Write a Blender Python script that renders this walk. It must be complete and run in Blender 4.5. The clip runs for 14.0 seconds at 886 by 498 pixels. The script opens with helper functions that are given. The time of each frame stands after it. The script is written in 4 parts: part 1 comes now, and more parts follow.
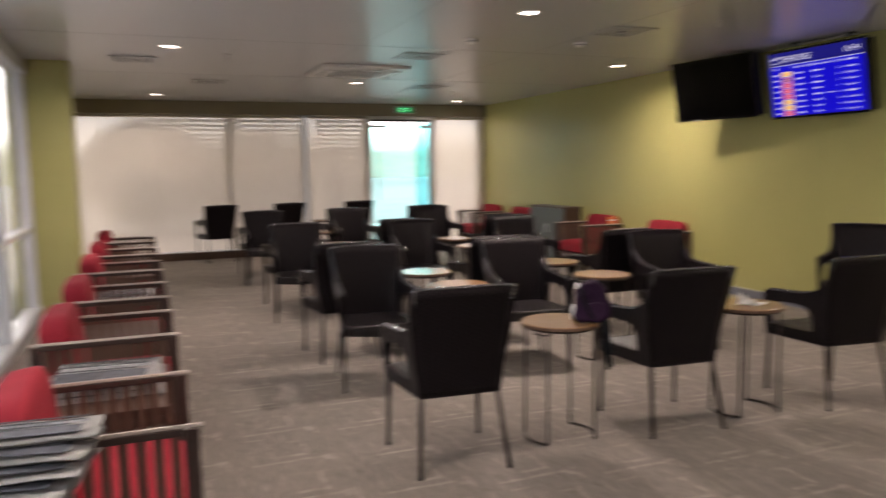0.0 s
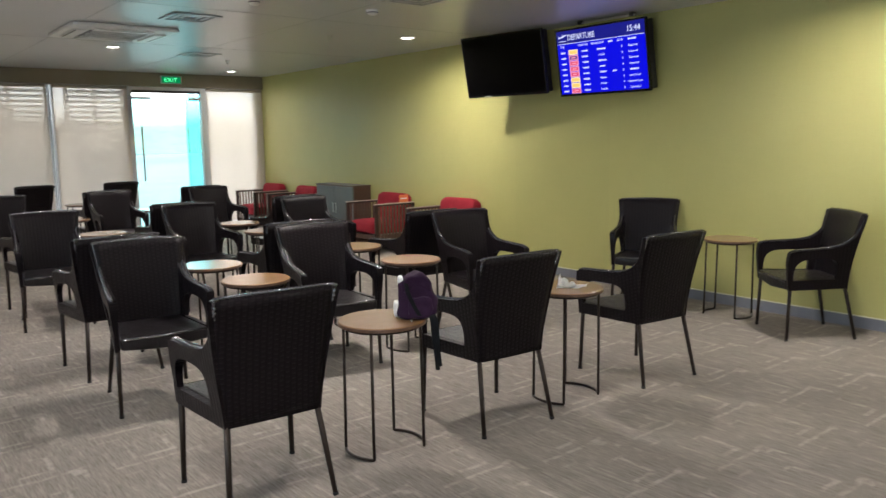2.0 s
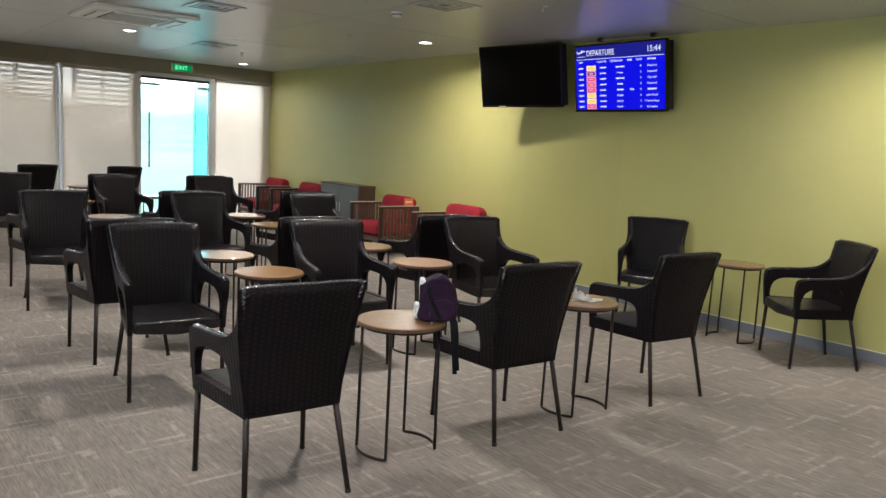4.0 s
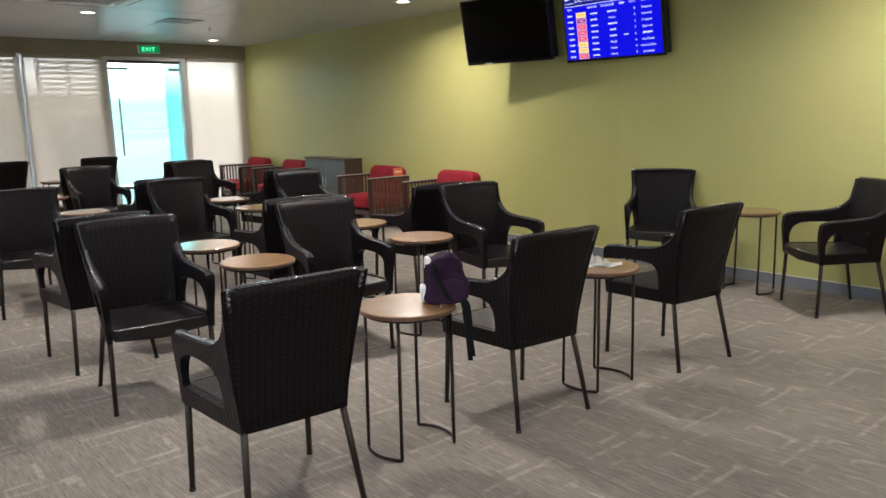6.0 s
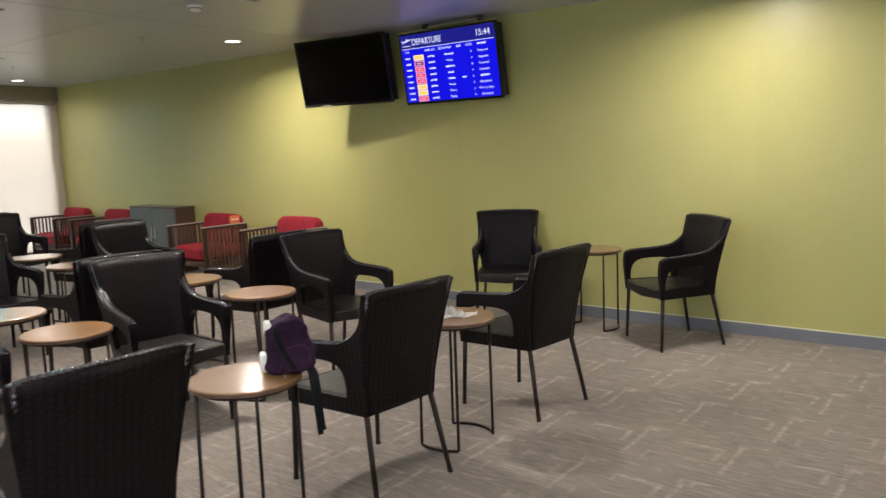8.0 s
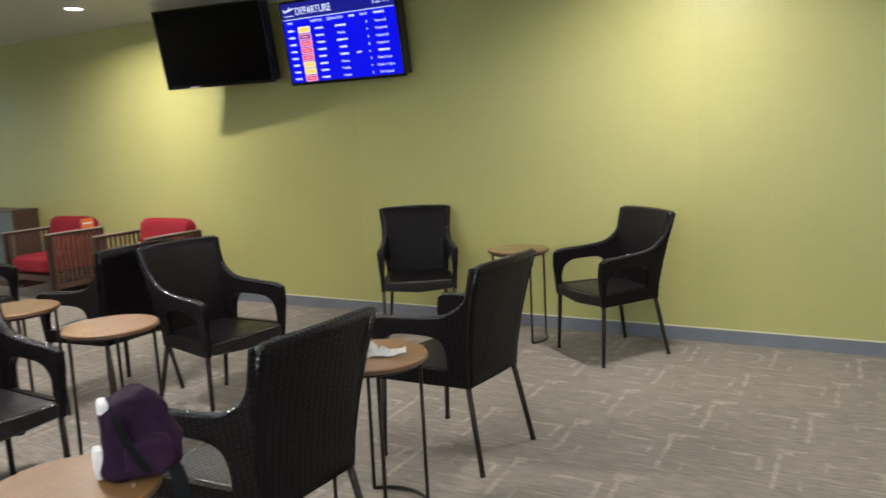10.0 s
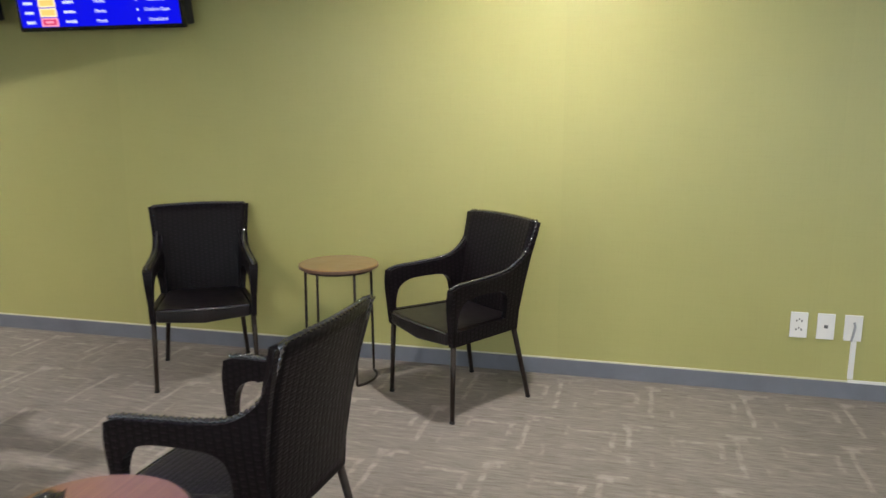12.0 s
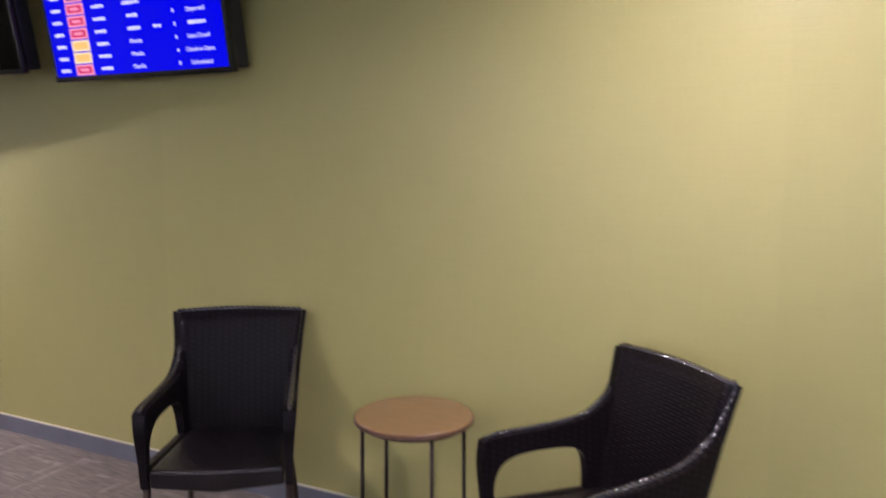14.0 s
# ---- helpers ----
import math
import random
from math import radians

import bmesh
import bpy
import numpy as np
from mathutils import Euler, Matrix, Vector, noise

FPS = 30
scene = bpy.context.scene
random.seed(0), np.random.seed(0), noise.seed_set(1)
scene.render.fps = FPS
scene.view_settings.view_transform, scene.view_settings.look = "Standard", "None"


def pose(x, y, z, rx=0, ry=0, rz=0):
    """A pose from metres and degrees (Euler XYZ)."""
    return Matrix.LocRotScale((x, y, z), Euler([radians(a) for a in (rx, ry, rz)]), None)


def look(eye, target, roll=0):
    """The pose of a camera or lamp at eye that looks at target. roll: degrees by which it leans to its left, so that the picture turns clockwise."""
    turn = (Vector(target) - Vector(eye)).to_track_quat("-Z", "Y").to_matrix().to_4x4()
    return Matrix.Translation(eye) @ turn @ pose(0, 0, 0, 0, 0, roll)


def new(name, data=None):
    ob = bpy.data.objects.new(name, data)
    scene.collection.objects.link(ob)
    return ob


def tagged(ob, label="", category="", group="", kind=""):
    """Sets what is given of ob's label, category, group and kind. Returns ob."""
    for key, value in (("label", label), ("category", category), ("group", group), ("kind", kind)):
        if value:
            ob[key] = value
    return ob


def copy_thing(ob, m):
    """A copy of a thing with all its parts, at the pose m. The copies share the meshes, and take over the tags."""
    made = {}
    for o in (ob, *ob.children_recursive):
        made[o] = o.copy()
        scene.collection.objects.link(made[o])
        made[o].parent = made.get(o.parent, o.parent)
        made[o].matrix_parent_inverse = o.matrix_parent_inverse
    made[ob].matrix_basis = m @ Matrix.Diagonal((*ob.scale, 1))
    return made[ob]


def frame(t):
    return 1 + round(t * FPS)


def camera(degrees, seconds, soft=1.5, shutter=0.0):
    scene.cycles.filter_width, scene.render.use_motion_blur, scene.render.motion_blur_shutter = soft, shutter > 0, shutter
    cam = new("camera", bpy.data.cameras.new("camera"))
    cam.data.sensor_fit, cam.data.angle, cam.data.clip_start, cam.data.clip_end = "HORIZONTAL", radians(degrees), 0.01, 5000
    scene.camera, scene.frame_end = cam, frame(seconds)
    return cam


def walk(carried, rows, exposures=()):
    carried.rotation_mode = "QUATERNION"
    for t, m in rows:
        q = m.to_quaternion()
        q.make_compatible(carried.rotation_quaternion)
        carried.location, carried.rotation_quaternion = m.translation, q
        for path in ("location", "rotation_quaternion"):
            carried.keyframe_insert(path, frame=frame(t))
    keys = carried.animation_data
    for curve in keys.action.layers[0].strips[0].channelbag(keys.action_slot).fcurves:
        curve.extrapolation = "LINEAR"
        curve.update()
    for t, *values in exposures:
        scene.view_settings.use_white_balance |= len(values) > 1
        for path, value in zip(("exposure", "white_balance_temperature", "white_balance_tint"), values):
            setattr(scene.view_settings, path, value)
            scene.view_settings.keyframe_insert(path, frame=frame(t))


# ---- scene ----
cam = camera(60.8, 14.0, shutter=0.5)
PATH = [
    (0, (0.358, -0.069, 1.436), (1.094, 1.778, 1.219), -0.9),
    (0.5, (0.327, 0.095, 1.457), (1.438, 1.741, 1.222), 1.6),
    (1, (0.452, 0.216, 1.457), (1.498, 1.894, 1.157), 1.0),
    (1.5, (0.498, 0.33, 1.436), (1.541, 2.006, 1.119), -0.1),
    (2, (0.448, 0.464, 1.449), (1.684, 2.01, 1.16), -0.9),
    (2.5, (0.365, 0.493, 1.428), (1.64, 2.003, 1.12), 1.2),
    (3, (0.338, 0.523, 1.421), (1.614, 2.03, 1.104), 2.6),
    (3.5, (0.296, 0.528, 1.432), (1.561, 2.054, 1.168), 3.3),
    (6, (0.495, 0.872, 1.42), (1.765, 2.375, 1.061), -1.3),
    (6.5, (0.389, 0.928, 1.436), (1.888, 2.223, 1.167), -0.8),
    (7, (0.385, 0.961, 1.428), (1.936, 2.199, 1.183), -0.1),
    (7.5, (0.44, 1.004, 1.431), (2.004, 2.225, 1.183), -0.3),
    (8, (0.683, 1.072, 1.437), (2.248, 2.289, 1.172), -2.0),
    (10.5, (1.51, 1.887, 1.416), (3.333, 2.645, 1.094), -1.0),
    (11, (1.769, 2.042, 1.463), (3.667, 2.565, 1.111), 1.0),
    (11.5, (2.087, 2.148, 1.402), (3.989, 2.651, 1.041), 0.4),
    (12, (2.406, 2.229, 1.447), (4.308, 2.717, 1.063), -0.1),
    (12.5, (2.783, 2.329, 1.44), (4.727, 2.645, 1.094), 0.3),
    (13, (3.156, 2.346, 1.466), (5.075, 2.818, 1.159), -0.3),
    (13.5, (3.455, 2.441, 1.471), (5.329, 3.072, 1.17), 0.6),
    (14, (3.781, 2.498, 1.5), (5.558, 3.384, 1.262), 0.2),
]
walk(cam, [(t, look(eye, target, roll)) for t, eye, target, roll in PATH],
     exposures=[(0, -0.35, 7300, 25), (0.6, 0.0, 6450, 12), (5.8, 0.0, 6450, 12), (7, 0.0, 6750, 15), (10.5, 0.12, 6330, 9), (12.5, 0.07, 6300, 14), (13.2, 0.0, 6180, 22), (14, -0.12, 6060, 36)])

# ---------------------------------------------------------------- world and light
GREEN_X, FAR_Y, LEFT_X, BACK_Y, CEIL = 6.32, 12.75, -0.62, -5.0, 2.539
PIER_X, PIER_Y = -0.24, 8.40

world = bpy.data.worlds.new("sky")
scene.world = world
world.use_nodes = True
wn = world.node_tree.nodes
sky = wn.new("ShaderNodeTexSky")
sky.sky_type, sky.sun_disc = "NISHITA", False
sky.sun_elevation, sky.sun_rotation = radians(52), radians(12)
sky.air_density, sky.dust_density = 1.0, 3.0
wn["Background"].inputs["Strength"].default_value = 0.15
world.node_tree.links.new(sky.outputs[0], wn["Background"].inputs["Color"])

sun = new("sun", bpy.data.lights.new("sun", "SUN"))
sun.data.energy, sun.data.angle, sun.data.color = 3.6, radians(11), (1.0, 0.97, 0.92)
sun.matrix_world = look((8, 38, 50), (0, 0, 0))

# Unseen fill, added along the rows: entries with y below 1, and (0.67, 2.50).
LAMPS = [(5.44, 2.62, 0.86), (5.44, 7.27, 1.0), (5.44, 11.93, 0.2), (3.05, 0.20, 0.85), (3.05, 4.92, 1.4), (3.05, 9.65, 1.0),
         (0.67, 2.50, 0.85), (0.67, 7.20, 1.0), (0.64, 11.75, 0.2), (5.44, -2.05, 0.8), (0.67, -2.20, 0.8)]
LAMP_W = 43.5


def window_light(name, place, target, w, h, power, colour):
    ob = new(name, bpy.data.lights.new(name, "AREA"))
    ob.data.shape, ob.data.size, ob.data.size_y = "RECTANGLE", w, h
    ob.data.energy, ob.data.color = power, colour
    ob.matrix_world = look(place, target)
    return ob


# Added fill lamp outside the unseen southern panes, standing in for sky light.
window_light("window_daylight", (LEFT_X - 0.16, 0.7, 1.25), (3, 0.7, 0.35), 10.0, 2.2, 104, (0.78, 0.92, 1.0))

# ---------------------------------------------------------------- materials


class Nodes:
    """A short way to write a node material."""

    def __init__(self, name):
        self.m = bpy.data.materials.new(name)
        self.m.use_nodes = True
        self.t = self.m.node_tree
        self.b = self.t.nodes["Principled BSDF"]

    def add(self, kind, **sets):
        n = self.t.nodes.new("ShaderNode" + kind)
        for k, v in sets.items():
            if k in n.inputs:
                n.inputs[k].default_value = v
        return n

    def link(self, a, b):
        self.t.links.new(a, b)

    def coords(self, sx=1, sy=1, sz=1, which="Object"):
        c, m = self.add("TexCoord"), self.add("Mapping")
        m.inputs["Scale"].default_value = (sx, sy, sz)
        self.link(c.outputs[which], m.inputs["Vector"])
        return m.outputs[0]

    def noise(self, vec, scale, detail=3.0, rough=0.6):
        n = self.add("TexNoise", Scale=scale, Detail=detail, Roughness=rough)
        self.link(vec, n.inputs["Vector"])
        return n.outputs["Fac"]

    def ramp(self, fac, *stops):
        r = self.add("ValToRGB")
        e = r.color_ramp.elements
        while len(e) < len(stops):
            e.new(0.5)
        for i, (p, c) in enumerate(stops):
            e[i].position, e[i].color = p, (*c, 1)
        self.link(fac, r.inputs[0])
        return r.outputs[0]

    def mix(self, fac, a, b, kind="MIX"):
        x = self.add("MixRGB")
        x.blend_type = kind
        for v, s in ((fac, 0), (a, 1), (b, 2)):
            if isinstance(v, (int, float)):
                x.inputs[s].default_value = v
            elif isinstance(v, tuple):
                x.inputs[s].default_value = (*v, 1)
            else:
                self.link(v, x.inputs[s])
        return x.outputs[0]

    def math(self, op, a, b=0.5):
        x = self.add("Math")
        x.operation = op
        for v, s in ((a, 0), (b, 1)):
            if isinstance(v, (int, float)):
                x.inputs[s].default_value = v
            else:
                self.link(v, x.inputs[s])
        return x.outputs[0]

    def bump(self, h, strength=0.3, distance=0.002):
        n = self.add("Bump", Strength=strength, Distance=distance)
        self.link(h, n.inputs["Height"])
        self.link(n.outputs[0], self.b.inputs["Normal"])

    def finish(self, colour, rough=0.5, metal=0.0, spec=0.5):
        for v, s in ((colour, "Base Color"), (rough, "Roughness"), (metal, "Metallic"), (spec, "Specular IOR Level")):
            if isinstance(v, (int, float)):
                self.b.inputs[s].default_value = v
            elif isinstance(v, tuple):
                self.b.inputs[s].default_value = (*v, 1)
            else:
                self.link(v, self.b.inputs[s])
        return self.m


def plain(name, colour, rough=0.5, metal=0.0, vary=0.12, scale=6.0, spec=0.5):
    n = Nodes(name)
    v = n.coords()
    f = n.noise(v, scale, 5)
    lo = tuple(c * (1 - vary) for c in colour)
    hi = tuple(min(1, c * (1 + vary)) for c in colour)
    col = n.ramp(f, (0.3, lo), (0.7, hi))
    r = n.math("MULTIPLY_ADD", n.noise(v, scale * 6, 3), 0.15)
    r.node.inputs[2].default_value = rough - 0.075
    n.bump(n.noise(v, 140, 2), 0.08, 0.001)
    return n.finish(col, r, metal, spec)


def wall_paper():
    n = Nodes("olive_wallcovering")
    v = n.coords()
    big = n.noise(v, 0.7, 4)
    col = n.ramp(big, (0.3, (0.393, 0.378, 0.136)), (0.7, (0.442, 0.426, 0.157)))
    sep = n.add("SeparateXYZ")
    n.link(n.add("NewGeometry").outputs["Position"], sep.inputs[0])
    strip = n.add("TexWhiteNoise")
    strip.noise_dimensions = "1D"
    n.link(n.math("FLOOR", n.math("MULTIPLY", sep.outputs[1], 1 / 1.3)), strip.inputs["W"])
    col = n.mix(1.0, col, n.ramp(strip.outputs["Value"], (0.0, (0.975, 0.975, 0.97)), (1.0, (1.02, 1.02, 1.02))), "MULTIPLY")
    vert = n.noise(n.coords(1, 420, 5), 1.0, 2)
    hori = n.noise(n.coords(1, 5, 420), 1.0, 2)
    grain = n.math("ADD", vert, hori)
    col = n.mix(0.08, col, n.ramp(grain, (0.75, (0.29, 0.272, 0.10)), (1.25, (0.53, 0.50, 0.22))))
    n.bump(grain, 0.12, 0.0012)
    return n.finish(col, 0.36, 0, 0.55)


# light marks of the carpet's repeat: middle and half size across and along the room, strength
CARPET_MARKS = ((-0.150, 0.010, 0.190, 0.0075, 0.85), (0.026, -0.004, 0.026, 0.032, 0.75), (0.048, -0.030, 0.008, 0.065, 0.75),
                (-0.058, 0.165, 0.0075, 0.100, 0.85), (-0.125, 0.078, 0.068, 0.0085, 0.8), (-0.070, 0.275, 0.050, 0.005, 0.5),
                (-0.285, -0.085, 0.045, 0.005, 0.5), (-0.235, 0.180, 0.004, 0.100, 0.55), (0.085, 0.215, 0.004, 0.080, 0.5),
                (-0.330, 0.120, 0.004, 0.110, 0.45))
REPEAT_X, REPEAT_Y = 0.505, 0.450


def carpet():
    n = Nodes("streaked_carpet")
    info, geo = n.add("ObjectInfo"), n.add("NewGeometry")
    place = geo.outputs["Position"]
    sep = n.add("SeparateXYZ")
    n.link(place, sep.inputs[0])

    def stretched(sx, sy, scale, detail=2.0):
        m = n.add("Mapping")
        m.inputs["Scale"].default_value = (sx, sy, 1)
        n.link(place, m.inputs["Vector"])
        return n.noise(m.outputs[0], scale, detail, 0.55)

    def plus(v, add, times=1.0):
        r = n.math("MULTIPLY_ADD", v, times)
        r.node.inputs[2].default_value = add
        return r

    wob_x = plus(stretched(9, 9, 1.0), -0.014, 0.028)
    wob_y = plus(stretched(9.5, 8, 1.1), -0.014, 0.028)
    u = plus(n.math("ADD", sep.outputs[0], wob_x), 0.75 - 5.68 / REPEAT_X, 1 / REPEAT_X)
    row = n.math("FLOOR", u)
    dx = plus(n.math("FRACT", u), -0.75 * REPEAT_X, REPEAT_X)
    v = n.math("ADD", n.math("ADD", sep.outputs[1], wob_y), n.math("MULTIPLY", row, 0.10))
    dy = plus(n.math("FRACT", plus(v, (0.14 - 2.20) / REPEAT_Y, 1 / REPEAT_Y)), -0.14, REPEAT_Y)
    lines = None
    for cx, cy, hx, hy, strong in CARPET_MARKS:
        ex = plus(n.math("ABSOLUTE", plus(dx, -cx)), 1.5 + hx / 0.006, -1 / 0.006)
        ey = plus(n.math("ABSOLUTE", plus(dy, -cy)), 1.5 + hy / 0.006, -1 / 0.006)
        m = n.math("MULTIPLY", n.math("MINIMUM", ex, ey), 0.55)
        m.node.use_clamp = True
        m = n.math("MULTIPLY", m, strong)
        lines = m if lines is None else n.math("MAXIMUM", lines, m)
    wear = n.ramp(stretched(16, 16, 1.0, 4), (0.38, (0.10,) * 3), (0.62, (1.0,) * 3))
    lines = n.math("MULTIPLY", lines, wear)
    along = n.ramp(stretched(75, 4.2, 1.0), (0.52, (0, 0, 0)), (0.66, (0.75,) * 3))
    where = n.ramp(stretched(2.6, 2.6, 1.0), (0.42, (0.3,) * 3), (0.60, (1.0,) * 3))
    streak = n.mix(1.0, along, where, "MULTIPLY")
    dark = n.ramp(stretched(80, 5.0, 1.3), (0.52, (1, 1, 1)), (0.70, (0.72, 0.71, 0.70)))
    base = n.ramp(stretched(150, 12, 1.0, 4), (0.3, (0.152, 0.133, 0.116)), (0.7, (0.295, 0.261, 0.230)))
    base = n.mix(1.0, base, dark, "MULTIPLY")
    tone = n.ramp(stretched(1.2, 1.2, 1.0), (0.3, (0.90, 0.90, 0.91)), (0.7, (1.08, 1.07, 1.05)))
    base = n.mix(1.0, base, tone, "MULTIPLY")
    vary = n.ramp(info.outputs["Random"], (0.0, (0.96, 0.96, 0.96)), (1.0, (1.03, 1.03, 1.03)))
    base = n.mix(1.0, base, vary, "MULTIPLY")
    base = n.mix(n.math("MULTIPLY", streak, 0.40), base, (0.44, 0.395, 0.345))
    col = n.mix(n.math("MULTIPLY", lines, 0.55), base, (0.53, 0.47, 0.405))
    tuft = n.noise(place, 420, 2)
    col = n.mix(0.22, col, n.ramp(tuft, (0.3, (0.12, 0.105, 0.09)), (0.7, (0.36, 0.32, 0.28))))
    n.bump(n.math("ADD", tuft, n.math("MULTIPLY", lines, 0.5)), 0.6, 0.004)
    return n.finish(col, 0.93, 0, 0.12)


def rattan(name, across, along, pitch=0.052, strand=0.0105, gloss=0.12):
    """Basket weave: flat strands that run across and pass over and under upright stakes, every second row shifted."""
    n = Nodes(name)
    sep = n.add("SeparateXYZ")
    n.link(n.add("TexCoord").outputs["Object"], sep.inputs[0])
    wob = n.math("MULTIPLY", n.math("SUBTRACT", n.noise(n.coords(), 11, 2), 0.5), 0.20)
    w = n.math("MULTIPLY", sep.outputs[along], 1 / strand)
    odd = n.math("FRACT", n.math("MULTIPLY", n.math("FLOOR", w), 0.5))
    u = n.math("ADD", n.math("ADD", n.math("MULTIPLY", sep.outputs[across], 1 / pitch), odd), wob)
    wave = n.math("COSINE", n.math("MULTIPLY", u, 2 * math.pi))
    over = n.math("MULTIPLY", n.math("ADD", wave, 1.0), 0.5)
    edge = n.math("MULTIPLY", n.math("ABSOLUTE", n.math("SUBTRACT", n.math("FRACT", w), 0.5)), 2.0)
    flat = n.math("SUBTRACT", 1.0, n.math("POWER", edge, 4.0))
    seam = n.math("POWER", n.math("ABSOLUTE", n.math("SINE", n.math("MULTIPLY", u, 2 * math.pi))), 7.0)
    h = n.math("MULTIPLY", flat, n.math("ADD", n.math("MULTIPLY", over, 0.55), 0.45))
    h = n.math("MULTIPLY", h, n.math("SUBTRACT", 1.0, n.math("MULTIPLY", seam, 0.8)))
    # Colour follows weave height: gaps and under-passing strands are painted darker, like shade.
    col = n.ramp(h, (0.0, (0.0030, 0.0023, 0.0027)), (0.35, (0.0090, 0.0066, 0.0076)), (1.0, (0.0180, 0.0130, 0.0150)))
    var = n.noise(n.coords(), 34, 3)
    col = n.mix(0.3, col, n.ramp(var, (0.3, (0.0014, 0.0011, 0.0014)), (0.7, (0.0042, 0.0033, 0.0044))))
    n.bump(h, 0.5, 0.0024)
    rough = n.ramp(var, (0.3, (0.30,) * 3), (0.7, (0.40,) * 3))
    return n.finish(col, rough, 0, gloss)


def wood(name, a, b, along=(2, 26, 26), rough=0.4, lacquer=0.0):
    n = Nodes(name)
    v = n.coords(*along)
    g = n.noise(v, 2.2, 6, 0.65)
    col = n.ramp(g, (0.3, a), (0.55, tuple((x + y) / 2 for x, y in zip(a, b))), (0.72, b))
    n.bump(g, 0.12 if not lacquer else 0.02, 0.001)
    n.b.inputs["Coat Weight"].default_value = lacquer
    n.b.inputs["Coat Roughness"].default_value = 0.17
    return n.finish(col, n.math("ADD", n.math("MULTIPLY", n.noise(n.coords(), 9, 3), 0.2), rough - 0.1), 0, 0.5)


def fabric(name, a, b, scale=300):
    n = Nodes(name)
    v = n.coords()
    col = n.ramp(n.noise(v, 5, 4), (0.3, a), (0.7, b))
    t = n.noise(v, scale, 2)
    col = n.mix(0.25, col, n.ramp(t, (0.3, tuple(x * 0.6 for x in a)), (0.7, tuple(min(1, x * 1.25) for x in b))))
    n.bump(t, 0.4, 0.002)
    return n.finish(col, 0.85, 0, 0.2)


def ceiling_paint():
    n = Nodes("ceiling_paint")
    v = n.coords()
    col = n.ramp(n.noise(v, 0.6, 5), (0.3, (0.45, 0.452, 0.46)), (0.7, (0.49, 0.492, 0.50)))
    return n.finish(col, 0.29, 0, 0.5)


def blind_cloth():
    n = Nodes("screen_blind_cloth")
    v = n.coords(900, 1, 900)
    weave = n.noise(v, 1.0, 1)
    col = n.ramp(n.noise(n.coords(), 1.2, 4), (0.3, (0.64, 0.575, 0.50)), (0.7, (0.70, 0.63, 0.55)))
    n.finish(col, 0.8, 0, 0.2)
    n.bump(weave, 0.15, 0.0001)
    tl = n.add("BsdfTranslucent")
    tl.inputs["Color"].default_value = (0.76, 0.69, 0.60, 1)
    tr = n.add("BsdfTransparent")
    tr.inputs["Color"].default_value = (1.0, 0.97, 0.93, 1)
    m1, m2 = n.add("MixShader"), n.add("MixShader")
    m1.inputs[0].default_value, m2.inputs[0].default_value = 0.20, 0.088
    n.link(n.b.outputs[0], m1.inputs[1])
    n.link(tl.outputs[0], m1.inputs[2])
    n.link(m1.outputs[0], m2.inputs[1])
    n.link(tr.outputs[0], m2.inputs[2])
    n.link(m2.outputs[0], n.t.nodes["Material Output"].inputs["Surface"])
    return n.m


def glass(name, colour, rough=0.0):
    n = Nodes(name)
    n.b.inputs["Transmission Weight"].default_value = 1.0
    n.b.inputs["IOR"].default_value = 1.45
    return n.finish(colour, rough, 0, 0.5)


def glow(name, colour, strength, base=(0.003, 0.003, 0.003), rough=0.3):
    n = Nodes(name)
    n.b.inputs["Emission Color"].default_value = (*colour, 1)
    n.b.inputs["Emission Strength"].default_value = strength
    return n.finish(base, rough, 0, 0.08)


GREEN = wall_paper()
CARPET = carpet()
CEILING = ceiling_paint()
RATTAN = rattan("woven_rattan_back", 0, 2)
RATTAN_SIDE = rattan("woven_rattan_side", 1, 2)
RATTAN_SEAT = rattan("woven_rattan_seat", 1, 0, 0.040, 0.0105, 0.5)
BRAID = plain("braided_edging", (0.020, 0.017, 0.020), 0.18, 0, 0.3, 60, 1.0)
BRAID.node_tree.nodes["Principled BSDF"].inputs["Coat Weight"].default_value = 1.0
BRAID.node_tree.nodes["Principled BSDF"].inputs["Coat Roughness"].default_value = 0.12
BRONZE = plain("bronze_tube", (0.026, 0.018, 0.014), 0.40, 0.25, 0.2, 30, 0.3)
RUBBER = plain("black_rubber", (0.02, 0.02, 0.02), 0.8)
TABLEWOOD = wood("oak_tabletop", (0.205, 0.102, 0.036), (0.270, 0.142, 0.050), (2, 60, 60), 0.42, 1.0)
TABLEEDGE = wood("dark_table_edge", (0.10, 0.055, 0.035), (0.17, 0.095, 0.06), (10, 10, 40), 0.4)
DARKWOOD = wood("walnut_rail", (0.058, 0.030, 0.021), (0.115, 0.064, 0.043), (24, 3, 24), 0.38)
POSTWOOD = wood("dark_walnut_post", (0.026, 0.014, 0.011), (0.052, 0.027, 0.020), (24, 24, 3), 0.42)
EDGEHIGHLIGHT = wood("pale_edge_highlight", (0.44, 0.37, 0.31), (0.60, 0.52, 0.46), (24, 3, 24), 0.4)
SLATWOOD = wood("walnut_slat", (0.075, 0.040, 0.028), (0.145, 0.086, 0.058), (28, 28, 3), 0.42)
RED = fabric("red_upholstery", (0.24, 0.014, 0.025), (0.32, 0.023, 0.036))
BASEBOARD = plain("grey_blue_skirting", (0.165, 0.175, 0.205), 0.5, 0, 0.1, 4)
CAULK = plain("pale_sealant", (0.62, 0.60, 0.46), 0.6)
WHITE = plain("white_plastic", (0.80, 0.79, 0.76), 0.35, 0, 0.04)
